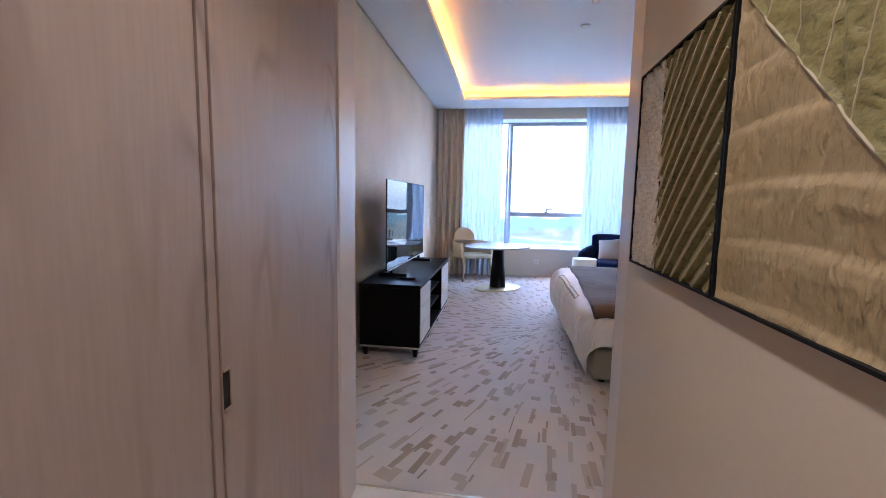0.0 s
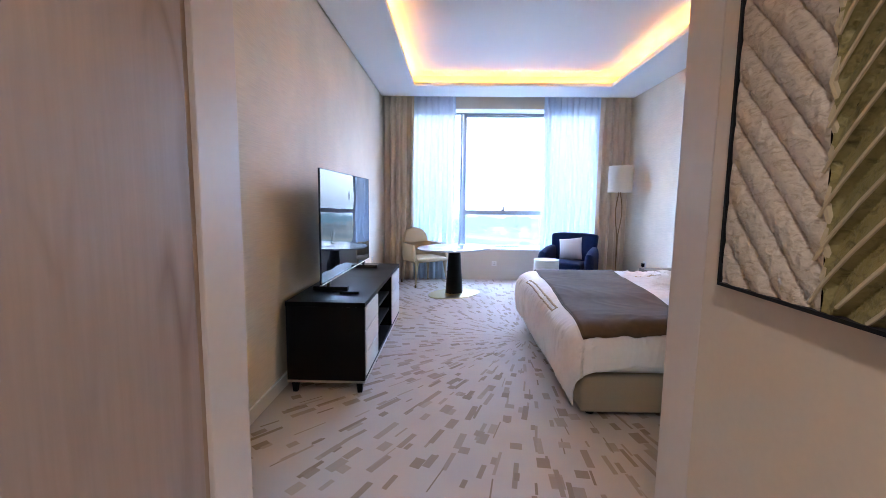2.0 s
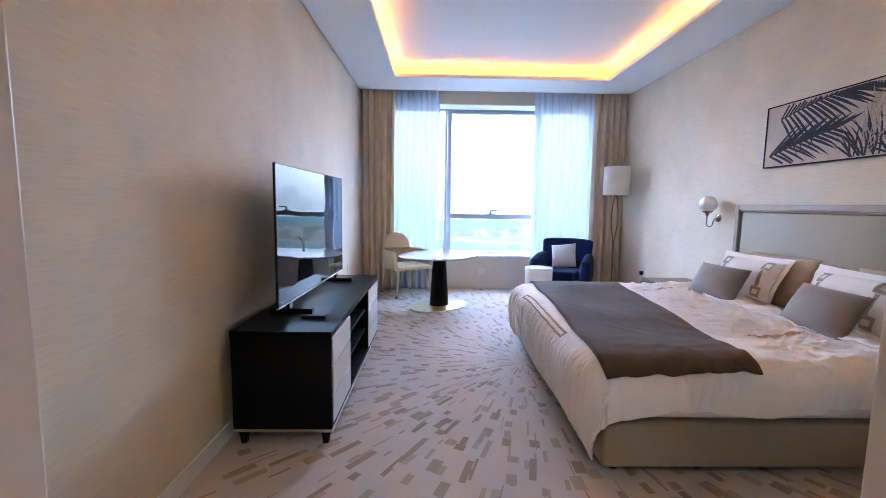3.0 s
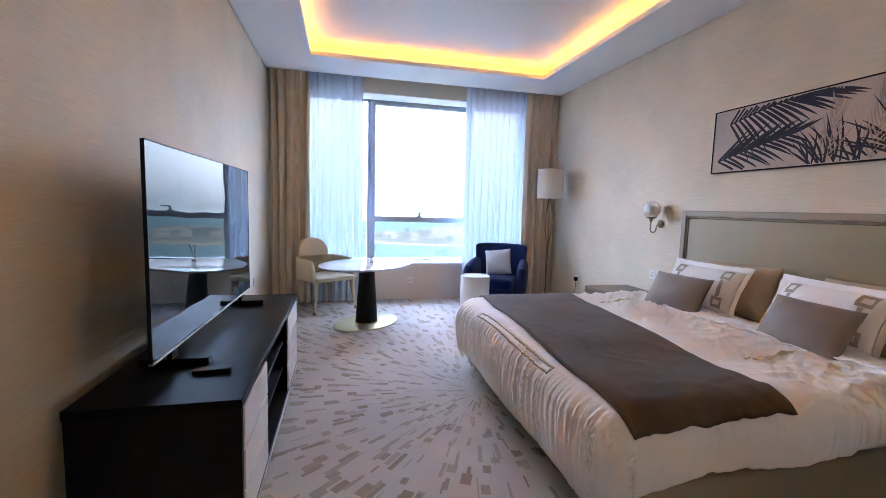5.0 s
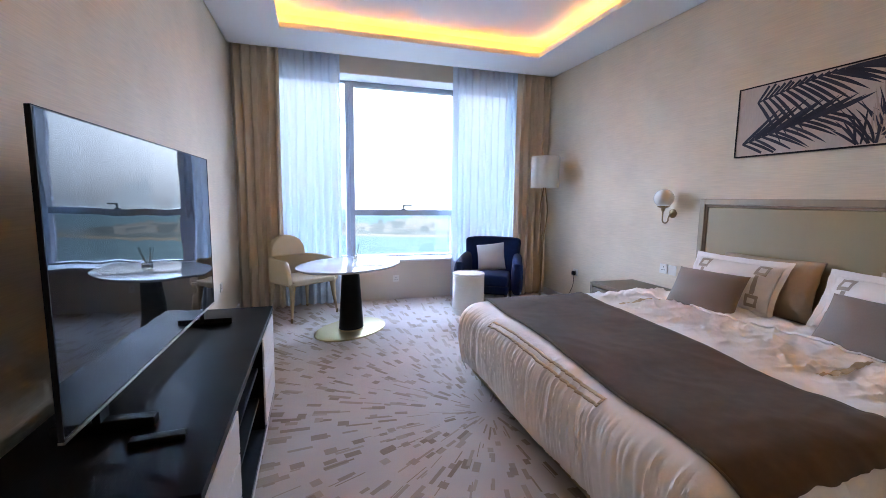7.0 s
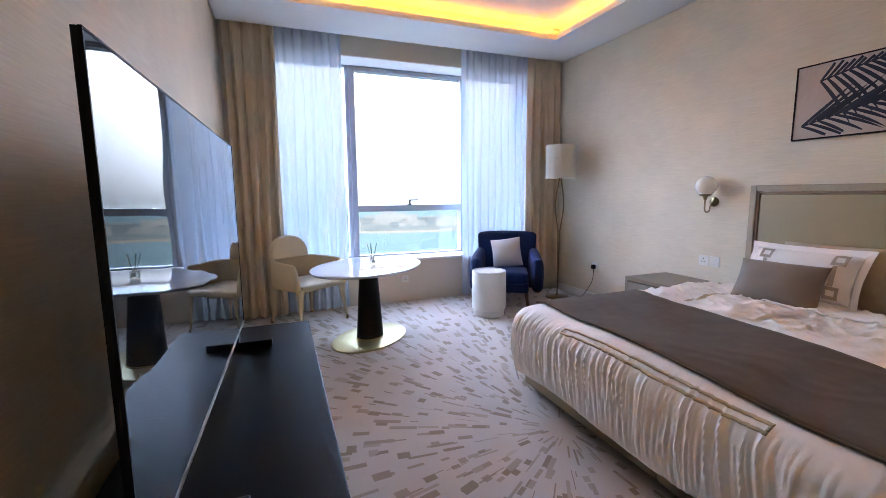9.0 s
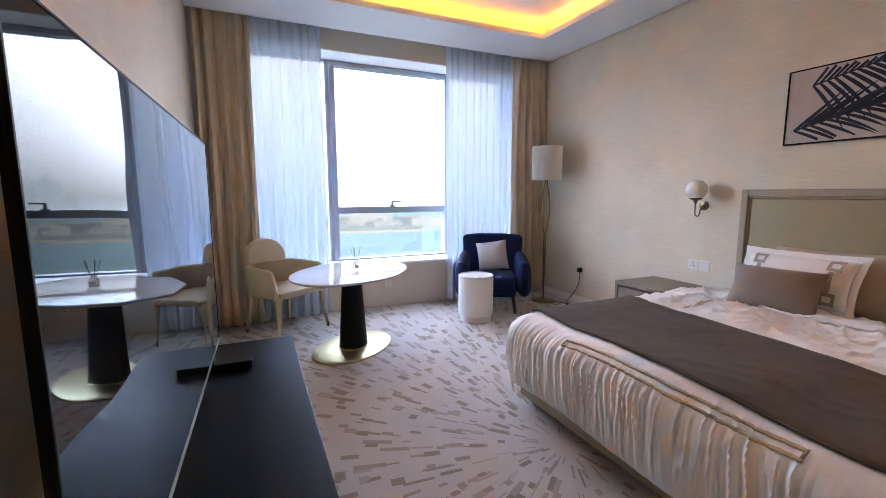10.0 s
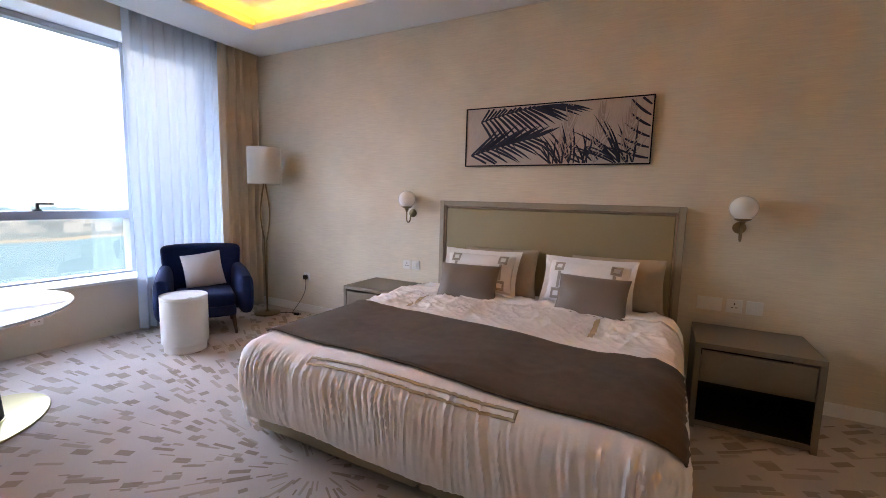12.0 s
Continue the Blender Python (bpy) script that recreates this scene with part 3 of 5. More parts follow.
for x in (0.05, W - 0.05):
    for y in (0.045, 0.66, 1.3, L - 0.045):
        bm = bmesh.new()
        bmesh.ops.create_cone(bm, cap_ends=True, segments=4, radius1=0.022, radius2=0.034, depth=0.088, matrix=pose(x, y, 0.044, 0, 0, 45))
        part("leg", bm, BLACK_WOOD, tv_unit)

tv = thing("television", "large thin black television on two low feet on the console", "television", (0.280, 3.828, T), -1.5)
TW, TZ0, TZ1 = 1.612, 0.082, 0.975
part("body", boxes((-0.012, -0.001, 0.0, TW, TZ0, TZ1), bevel=0.003), PLASTIC_BLACK, tv)
part("rear_housing", boxes((-0.05, -0.012, 0.25, TW - 0.25, TZ0 + 0.02, TZ0 + 0.42), bevel=0.012), PLASTIC_BLACK, tv)
part("screen", boxes((-0.001, 0.002, 0.006, TW - 0.006, TZ0 + 0.010, TZ1 - 0.005)), SCREEN, tv, "dark glossy screen reflecting the window")
part("rim", boxes((-0.012, 0.004, 0.0, TW, TZ0 - 0.006, TZ0 + 0.002)), STEEL, tv, "thin bright metal lower rim")
part("bezel", boxes((-0.002, 0.0035, 0.0, 0.004, TZ0 + 0.002, TZ1), (-0.002, 0.0035, TW - 0.004, TW, TZ0 + 0.002, TZ1), (-0.002, 0.0035, 0.004, TW - 0.004, TZ1 - 0.003, TZ1)), PLASTIC_BLACK, tv)
for y in (0.222, 1.407):
    foot = part("foot", boxes((-0.14, 0.145, y - 0.022, y + 0.022, 0.0, 0.034), bevel=0.004), PLASTIC_BLACK, tv)
    part("neck", boxes((-0.022, 0.0, y - 0.03, y + 0.03, 0.034, TZ0 + 0.01), bevel=0.002), PLASTIC_BLACK, tv)
single("remote_control", boxes((-0.075, 0.075, -0.02, 0.02, 0, 0.018), bevel=0.004), PLASTIC_BLACK, "small black remote control lying on the console", "remote control", m=pose(0.47, 3.93, T, 0, 0, 4))

# ---- oval table with reed diffuser ----
tbl = thing("oval_table", "oval white marble table on a black cone and brass plate", "table", (1.312, 7.135, 0), 45)


def oval(profile, k, seg=96):
    """A turned profile squeezed across to make an oval."""
    bm = lathe(profile, seg)
    for v in bm.verts:
        v.co.y *= k
    return bm


part("base_plate", oval([(0.44, 0.0), (0.462, 0.002), (0.462, 0.012), (0.456, 0.016)], 0.68), BRASS, tbl, "oval satin brass base", True)
part("collar", oval([(0.152, 0.016), (0.152, 0.026), (0.148, 0.028)], 0.86, 48), BRASS, tbl, "", True)
part("pedestal", oval([(0.146, 0.028), (0.145, 0.03), (0.096, 0.70), (0.095, 0.706)], 0.86, 48), BLACK_METAL, tbl, "black conical pedestal", True)
part("tabletop", oval([(0.575, 0.706), (0.615, 0.711), (0.635, 0.722), (0.640, 0.731), (0.636, 0.737), (0.631, 0.738)], 0.745), MARBLE, tbl, "glossy white marble top", True)
dif = thing("reed_diffuser", "small glass reed diffuser standing on the oval table", "diffuser", (1.37, 7.19, 0.738))
part("bottle", boxes((-0.027, 0.027, -0.027, 0.027, 0, 0.062), bevel=0.006), LIQUID, dif, "clear square glass bottle")
part("neck", lathe([(0.012, 0.062), (0.012, 0.078), (0.016, 0.079), (0.016, 0.086)], 20), LIQUID, dif, "", True)
part("label", boxes((-0.018, 0.018, -0.0285, -0.0275, 0.015, 0.045)), PLATE, dif, "small white label")
for a in (20, 95, 160, 235, 310):
    part("reed", tube([(0, 0, 0.01), (0.052 * math.cos(radians(a)), 0.052 * math.sin(radians(a)), 0.205)], 0.0022, 6), REED, dif)

# ---- cream chair ----
ch = thing("dining_chair", "cream leather chair with curved arms and a half-round back", "chair", (0.77, 7.95, 0), -55)
ch.scale = (1.08, 1.10, 1.02)
# local: +x to the front, y to its left


def arc_band(r_in, r_out, half, back, top_of, z_low, n=36):
    """A U-shaped band: straight arms in front, round at the back, with a varying top."""
    rows = []
    for i in range(n + 1):
        s = -1 + 2 * i / n
        if abs(s) > 0.5:
            k = (abs(s) - 0.5) / 0.5
            c = Vector((back + k * half, 0, 0))
            d = Vector((0, 1 if s > 0 else -1, 0))
        else:
            a = s / 0.5 * math.pi / 2
            c = Vector((back, 0, 0))
            d = Vector((-math.cos(a), math.sin(a), 0))
            k = 0
        zt = top_of(abs(s))
        zl = z_low(abs(s))
        e = 0.028
        ring = []
        for r, z in ((r_in, zl + e), (r_in, zt - e), (r_in + 0.006, zt - 0.010), ((r_in + r_out) / 2, zt), (r_out - 0.006, zt - 0.010), (r_out, zt - e), (r_out, zl + e), (r_out - 0.012, zl + 0.006), ((r_in + r_out) / 2, zl), (r_in + 0.012, zl + 0.006)):
            p = c + d * r
            ring.append((p.x, p.y, z))
        rows.append(ring)
    bm = sheet(rows, closed_u=True)
    bm.verts.ensure_lookup_table()
    k = len(rows[0])
    bm.faces.new([bm.verts[j] for j in range(k)])
    bm.faces.new([bm.verts[len(bm.verts) - k + j] for j in range(k)])
    return bm


def soft_box(x0, x1, y0, y1, z0, z1, bevel, crown=0.0, cuts=6):
    bm = bmesh.new()
    box(bm, x0, x1, y0, y1, z0, z1, bevel=bevel, seg=4)
    if crown:
        bmesh.ops.subdivide_edges(bm, edges=[e for e in bm.edges if e.calc_length() > (x1 - x0) * 0.3], cuts=cuts, use_grid_fill=True)
        cx, cy, cz = (x0 + x1) / 2, (y0 + y1) / 2, (z0 + z1) / 2
        for v in bm.verts:
            u, w = (v.co.x - cx) / (x1 - x0) * 2, (v.co.y - cy) / (y1 - y0) * 2
            if v.co.z > cz:
                v.co.z += crown * max(0, 1 - u * u) * max(0, 1 - w * w)
    return bm


part("seat", soft_box(-0.20, 0.285, -0.265, 0.265, 0.405, 0.475, 0.028, 0.018), CREAM_LEATHER, ch, "", True)
part("arm_shell", arc_band(0.265, 0.315, 0.29, -0.03, lambda s: 0.715 - 0.02 * s - (0.22 * ((s - 0.86) / 0.14) ** 2 if s > 0.86 else 0), lambda s: 0.41), CREAM_LEATHER, ch, "cream leather arms in one curved band", True)
rows = []
for i in range(17):
    a = math.pi * i / 16
    yy, zz = 0.215 * math.cos(a), 0.700 + 0.25 * math.sin(a) ** 0.75
    rows.append((yy, zz))
bm = bmesh.new()
fr = [bm.verts.new((-0.232 - 0.10 * (z - 0.72) - 0.16 * y * y * -1.6, y, z)) for y, z in rows]
bk = [bm.verts.new((-0.322 - 0.10 * (z - 0.72) - 0.16 * y * y * -1.6, y, z)) for y, z in rows]
f1, f2 = bm.faces.new(fr), bm.faces.new(bk[::-1])
for i in range(17):
    bm.faces.new((fr[i], bk[i], bk[(i + 1) % 17], fr[(i + 1) % 17]))
bmesh.ops.bevel(bm, geom=[e for e in bm.edges if f1 in e.link_faces or f2 in e.link_faces], offset=0.022, segments=4, profile=0.6, affect="EDGES")
part("back_pad", bm, CREAM_LEATHER, ch, "half-round padded back", True)
for x, y, sp in ((0.235, 0.255, 0.02), (0.235, -0.255, 0.02), (-0.21, 0.215, -0.03), (-0.21, -0.215, -0.03)):
    leg = part("leg", tube([(x, y, 0.44), (x + sp * 0.2, y * 1.01, 0.36), (x + sp * 0.6, y * 1.05, 0.22), (x + sp * 1.6, y * 1.14, 0.012)], [0.046, 0.030, 0.021, 0.012], 14), CREAM_LEATHER, ch, "", True)
    part("foot_cap", lathe([(0.012, 0.0), (0.0135, 0.002), (0.0135, 0.05)], 14), OLD_BRASS, leg, "dark metal foot cap", True, m=pose(x + sp * 1.6, y * 1.14, 0.0))

# ---- navy armchair, cushion, drum table, floor lamp ----
ac = thing("armchair", "navy blue velvet armchair with rounded arms", "armchair", (3.25, 7.82, 0), -120)
ac.scale = (1.0, 1.03, 0.99)
# local: +x to the front
part("seat_base", soft_box(-0.28, 0.31, -0.27, 0.27, 0.20, 0.33, 0.04), NAVY, ac, "", True)
part("seat_cushion", soft_box(-0.20, 0.335, -0.262, 0.262, 0.31, 0.455, 0.05, 0.03), NAVY, ac, "", True)


def arm_profile(side):
    rows = []
    for i in range(9):
        u = i / 8
        x = -0.30 + 0.50 * u
        top = 0.70 - 0.02 * u - 0.05 * u ** 3
        ring = []
        for j in range(20):
            a = 2 * math.pi * j / 20
            ca, sa = math.cos(a), math.sin(a)
            yy = side * (0.345 + 0.03 * u) + 0.075 * (abs(ca) ** 0.7) * (1 if ca > 0 else -1)
            zz = (top + 0.19) / 2 + (top - 0.19) / 2 * (abs(sa) ** 0.6) * (1 if sa > 0 else -1)
            ring.append((x, yy, zz))
        rows.append(ring)
    n = len(rows[0])
    mid = [(0.245, rows[-1][j][1] * 0.88 + side * 0.375 * 0.12, 0.42 + (rows[-1][j][2] - 0.42) * 0.95) for j in range(n)]
    rows.append(mid)
    tip = [(0.272, mid[j][1] * 0.55 + side * 0.375 * 0.45, 0.42 + (mid[j][2] - 0.42) * 0.80) for j in range(n)]
    rows.append(tip)
    bm = sheet(rows, closed_u=True)
    bm.verts.ensure_lookup_table()
    bm.faces.new([bm.verts[j] for j in range(n)])
    bm.faces.new([bm.verts[len(bm.verts) - n + j] for j in range(n)])
    return bm


for sd in (1, -1):
    part("arm", arm_profile(sd), NAVY, ac, "", True)
bm = soft_box(-0.40, -0.25, -0.36, 0.36, 0.15, 0.92, 0.05)
bmesh.ops.subdivide_edges(bm, edges=[e for e in bm.edges if e.calc_length() > 0.3], cuts=7, use_grid_fill=True)
for v in bm.verts:
    v.co.x += -0.16 * max(0, v.co.z - 0.4) + 0.35 * v.co.y ** 2
    v.co.y *= 1 + 0.16 * max(0, v.co.z - 0.45)
    v.co.z -= 0.02 * (abs(v.co.y) / 0.36) ** 4 * (v.co.z > 0.7)
part("backrest", bm, NAVY, ac, "", True)
for x, y in ((0.26, 0.24), (0.26, -0.24), (-0.28, 0.25), (-0.28, -0.25)):
    part("leg", tube([(x, y, 0.22), (x * 1.12, y * 1.1, 0.0)], [0.023, 0.013], 12), DARK_GAP, ac, "tapered dark wooden leg", True)


def pillow(w, h, t, puff=2.4, n=18, seed=0.0, flange=0.0, wrinkle=0.006):
    """Two bulging faces joined at a seam; lies in the xy plane, z is its thickness."""
    def at(u, v, s):
        k = max(0.0, (1 - abs(u) ** puff)) ** 0.55 * max(0.0, (1 - abs(v) ** puff)) ** 0.55
        pinch = 1 - 0.05 * (1 - abs(u) ** 2) * abs(v) ** 3 - 0.0
        pinch2 = 1 - 0.06 * (1 - abs(v) ** 2) * abs(u) ** 3
        x, y = u * w / 2 * pinch2, v * h / 2 * pinch
        z = s * t / 2 * k + wrinkle * noise.noise((x * 9 + seed, y * 9, s + seed)) * (0.3 + k) + 0.6 * wrinkle * noise.noise((x * 24 + seed, y * 17, s))
        return (x, y, z)
    us = [math.sin(math.pi / 2 * (-1 + 2 * i / n)) for i in range(n + 1)]
    bm = bmesh.new()
    grid = {}
    for s in (1, -1):
        for i, u in enumerate(us):
            for j, v in enumerate(us):
                edge = i in (0, n) or j in (0, n)
                key = (i, j, 0 if edge else s)
                if key not in grid:
                    x, y, z = at(u, v, s)
                    grid[key] = bm.verts.new((x, y, 0.5 * wrinkle * noise.noise((x * 12, y * 12, seed)) if edge else z))
        for i in range(n):
            for j in range(n):
                ks = [(a, b, 0 if a in (0, n) or b in (0, n) else s) for a, b in ((i, j), (i + 1, j), (i + 1, j + 1), (i, j + 1))]
                bm.faces.new([grid[k] for k in ks])
    if flange:
        ring = [(i, 0, 0) for i in range(n)] + [(n, j, 0) for j in range(n)] + [(i, n, 0) for i in range(n, 0, -1)] + [(0, j, 0) for j in range(n, 0, -1)]
        outer = []
        for key in ring:
            p = grid[key].co
            q = Vector((p.x * (1 + 2 * flange / w), p.y * (1 + 2 * flange / h), 0.012 * noise.noise((p.x * 20, p.y * 20, seed + 2))))
            outer.append(bm.verts.new(q))
        for a in range(len(ring)):
            b2 = (a + 1) % len(ring)
            bm.faces.new((grid[ring[a]], grid[ring[b2]], outer[b2], outer[a]))
    return bm, at


bm, _ = pillow(0.39, 0.39, 0.15, seed=2.0)
single("cushion", bm, GREY_SILK, "silver-grey square cushion leaning in the armchair", "cushion", True, m=pose(3.25, 7.82, 0, 0, 0, -120) @ pose(-0.11, 0.0, 0.645, 90, 0, 90) @ pose(0, 0, 0, -20, 0, 8))

drum = thing("side_table", "white drum-shaped side table with a rimmed top", "side table", (2.79, 7.42, 0))
part("plinth", lathe([(0.165, 0.0), (0.178, 0.004), (0.180, 0.075), (0.176, 0.078)], 56), LACQUER_WHITE, drum, "", True)
part("body", lathe([(0.186, 0.078), (0.196, 0.084), (0.198, 0.09), (0.198, 0.495), (0.196, 0.50)], 56), LACQUER_WHITE, drum, "", True)
part("tray_top", lathe([(0.190, 0.50), (0.198, 0.502), (0.199, 0.525), (0.196, 0.530), (0.192, 0.529), (0.188, 0.518), (0.02, 0.517)], 64), LACQUER_WHITE, drum, "white glossy top with raised rim", True)

fl = thing("floor_lamp", "brass floor lamp with looped stem and white drum shade", "floor lamp", (4.04, 7.80, 0))
part("base", lathe([(0.148, 0.0), (0.155, 0.004), (0.155, 0.018), (0.14, 0.026), (0.03, 0.032), (0.016, 0.05)], 48), OLD_BRASS, fl, "round antique brass foot", True)
for sg in (1, -1):
    pts = []
    for i in range(41):
        v = i / 40
        z = 0.04 + v * 1.60
        k = max(0.0, math.sin(math.pi * (z - 0.92) / 0.68)) if 0.92 < z < 1.60 else 0.0
        w = 0.013 + 0.038 * k
        tw = 0.8 + 2.1 * v
        pts.append((sg * w * math.cos(tw), sg * w * math.sin(tw), z))
    part("stem", tube(pts, 0.0092, 10), OLD_BRASS, fl, "", True)
part("finial", lathe([(0.006, 1.63), (0.012, 1.65), (0.012, 1.72), (0.004, 1.75)], 16), OLD_BRASS, fl, "", True)
part("shade", sheet([[(0.190 * math.cos(a), 0.190 * math.sin(a), z) for a in (2 * math.pi * j / 56 for j in range(56))] for z in (1.615, 1.62, 1.83, 2.04, 2.045)], closed_u=True), SHADE, fl, "white linen drum shade", True, thick=0.003)
part("shade_ring", sheet([[((0.190 + 0.002 * math.cos(b)) * math.cos(a), (0.190 + 0.002 * math.cos(b)) * math.sin(a), 1.617 + 0.003 * math.sin(b)) for a in (2 * math.pi * j / 56 for j in range(56))] for b in (0, 2.1, 4.2)], closed_u=True, closed_v=True), PLATE, fl, "", True)

# ---- bed ----
BX0, BX1, BY0, BY1 = 2.12, 4.285, 3.37, 5.62      # base
MZ = 0.60                                          # top of the mattress
hb = thing("headboard", "khaki leather headboard in a moulded taupe frame", "headboard", (4.285, 0, 0))
HY0, HY1, HZ = 3.305, 5.497, 1.475
part("frame", boxes((0.0, 0.083, HY0, HY0 + 0.05, 0.0, HZ), (0.0, 0.083, HY1 - 0.05, HY1, 0.0, HZ), (0.0, 0.083, HY0 + 0.05, HY1 - 0.05, HZ - 0.05, HZ), bevel=0.006), HEAD_FRAME, hb)
part("inner_moulding", boxes((0.012, 0.08, HY0 + 0.052, HY0 + 0.068, 0.3, HZ - 0.052), (0.012, 0.08, HY1 - 0.068, HY1 - 0.052, 0.3, HZ - 0.052), (0.012, 0.08, HY0 + 0.068, HY1 - 0.068, HZ - 0.068, HZ - 0.052), bevel=0.004), OAK_EDGE, hb, "dark inner edge of the frame")
part("pad", soft_box(0.02, 0.08, HY0 + 0.07, HY1 - 0.07, 0.2, HZ - 0.07, 0.015), KHAKI, hb, "smooth khaki leather panel", True)
bed = thing("divan", "tan upholstered divan of a double bed, in two halves", "bed", (0, 0, 0))
YM = 4.445
for y0, y1 in ((BY0, YM - 0.004), (YM + 0.004, BY1)):
    part("box", soft_box(BX0 + 0.035, BX1, y0, y1, 0.035, 0.30, 0.03), BASE_CLOTH, bed, "", True)
for x in (BX0 + 0.12, BX1 - 0.1):
    for y in (BY0 + 0.08, YM - 0.1, YM + 0.1, BY1 - 0.08):
        part("foot", lathe([(0.025, 0.0), (0.03, 0.003), (0.03, 0.037)], 16), PLASTIC_BLACK, bed, "", True, m=pose(x, y, 0))
single("mattress", soft_box(BX0 + 0.02, BX1 - 0.005, BY0 + 0.02, BY1 - 0.02, 0.30, MZ - 0.02, 0.05), LINEN, "white mattress lying on the bed base", "mattress", True)

# the cover bends over the edges of this rectangle
QX, QY0, QY1, RR = BX0 + 0.10, BY0 + 0.09, BY1 - 0.09, 0.13


def drape(x, y, lift=0.0):
    """Where a point of a cloth laid flat over the bed comes to lie."""
    ex = max(0.0, QX - x)
    ey = max(0.0, y - QY1) - max(0.0, QY0 - y)
    d = math.hypot(ex, ey)
    puff = 0.028 * noise.noise((x * 1.7, y * 1.7, 3.0))
    wr = 0.0
    rid = 1 - abs(noise.noise((x * 5.0 + 2 * noise.noise((y * 3, x * 2, 1)), y * 2.6, 8.0)))
    k = min(1.0, max(0.0, (x - 3.02) / 0.25))
    sharp = (1 - abs(noise.noise((x * 7 + y * 2.5, y * 4 - x * 1.5, 14.0)))) ** 5
    sharp2 = (1 - abs(noise.noise((x * 4 - y * 5 + 3, y * 3 + x * 3, 21.0)))) ** 6
    wr += (0.004 + 0.008 * k) * (rid ** 3 - 0.3) + k * (0.013 * (sharp - 0.15) + 0.012 * (sharp2 - 0.1) + 0.010 * (1 - abs(noise.noise((x * 3.0 + y * 9.0, y * 1.6 - x * 1.2, 63.0)))) ** 8 + 0.009 * (1 - abs(noise.noise((x * 8.0 - y * 7.0, y * 1.5 + x * 1.5, 71.0)))) ** 8 + 0.006 * (1 - abs(noise.noise((x * 19, y * 15, 31.0)))) ** 3 + 0.002 * noise.noise((x * 24, y * 18, 2.0)))
    side = min(1.0, max(0.0, (3.75 - y) / 0.35)) * min(1.0, max(0.0, (x - 2.25) / 0.2))
    wr += side * (0.012 * (1 - abs(noise.noise((x * 3.2 + y * 2.0, y * 5.5 - x * 2.0, 51.0)))) ** 4 + 0.006 * (1 - abs(noise.noise((x * 9 - y * 4, y * 8, 57.0)))) ** 3)
    top = MZ + 0.03 + puff + wr
    if d < 1e-6:
        return Vector((x, y, top + lift)), Vector((0, 0, 1))
    nx, ny = -ex / d, ey / d
    R = RR + lift
    a = min(math.pi / 2, d / RR)
    out, drop = R * math.sin(a), R * (1 - math.cos(a)) - lift
    rest = max(0.0, d - RR * math.pi / 2)
    # gathers run down the hanging part
    along = y * (abs(nx)) + x * abs(ny) + 0.03 * d
    along += 0.02 * noise.noise((along * 3, d * 4, 2))
    along += 0.035 * noise.noise((along * 1.6, d * 3.0, 40.0))
    g = 1.1 * (1 - 1.6 * abs(noise.noise((along * 21, 1.5, d * 1.5)))) ** 3 - 0.3 + 0.7 * (1 - 2 * abs(noise.noise((along * 34 + 1.5 * d, 4.0, d * 2.2)))) + 0.15 * noise.noise((along * 50, 9.0, d * 2)) + 0.35 * noise.noise((along * 8, 2.0, d * 3))
    amp = 0.0135 * (0.75 + 0.9 * noise.noise((along * 2.5, d * 5, 17.0))) * min(1.0, d / 0.15) * (1 - 0.5 * min(1.0, d / 0.5) ** 3) * (1.0 if abs(nx) > 0.5 else 0.35) * max(abs(nx), abs(ny)) ** 3
    belly = 0.060 * math.sin(min(1.0, d / 0.66) * math.pi)
    out += g * amp + belly * (1 if abs(nx) > 0.5 else 0.75)
    p = Vector((min(x, QX) if ex == 0 else QX, min(max(y, QY0), QY1), 0))
    if ex == 0:
        p.x = x
    p += Vector((nx, ny, 0)) * out
    p.z = top - drop - rest - 0.0
    return p, Vector((nx * math.sin(a), ny * math.sin(a), math.cos(a)))


def cloth(x0, x1, y0, y1, step, lift=0.0, hem=None, across=1.0):
    nx, ny = max(2, int((x1 - x0) / step)), max(2, int((y1 - y0) / (step * across)))
    rows = []
    for i in range(nx + 1):
        r = []
        for j in range(ny + 1):
            x, y = x0 + (x1 - x0) * i / nx, y0 + (y1 - y0) * j / ny
            if hem:
                x, y = hem(x, y, i / nx, j / ny)
            r.append(drape(x, y, lift)[0])
        rows.append(r)
    return sheet(rows)


def duvet_hem(x, y, u, v):
    x -= 0.02 * noise.noise((y * 2, 0, 5)) * (1 - u)
    s = 0.05 * noise.noise((x * 2.2, 3, 5)) * (1 if v < 0.5 else -1)
    y += s * abs(2 * v - 1) ** 6
    return x, y


duvet = thing("duvet", "crumpled white cotton duvet spread over the bed", "duvet", (0, 0, 0))
part("cover", cloth(QX - 0.515, 3.86, QY0 - 0.34, QY1 + 0.36, 0.0100, hem=duvet_hem, across=0.66), LINEN, duvet, "", True, thick=0.012)
part("folded_edge", cloth(3.66, 3.90, QY0 - 0.30, QY1 + 0.28, 0.016, lift=0.016), LINEN, duvet, "turned-back white edge", True, thick=0.01)
for a in ((2.100, 2.112, 3.93, 5.10), (2.132, 2.144, 3.93, 5.10), (2.112, 2.132, 3.93, 3.942), (2.112, 2.132, 5.088, 5.10)):
    part("trim_band", cloth(*a, 0.0066, lift=0.011), TRIM_TAN, duvet, "tan woven trim line", True, thick=0.003)
for y0 in (3.80, 5.17):
    part("trim_band", cloth(3.22, 3.60, y0, y0 + 0.035, 0.008, lift=0.012), TRIM_TAN, duvet, "tan woven trim band", True)


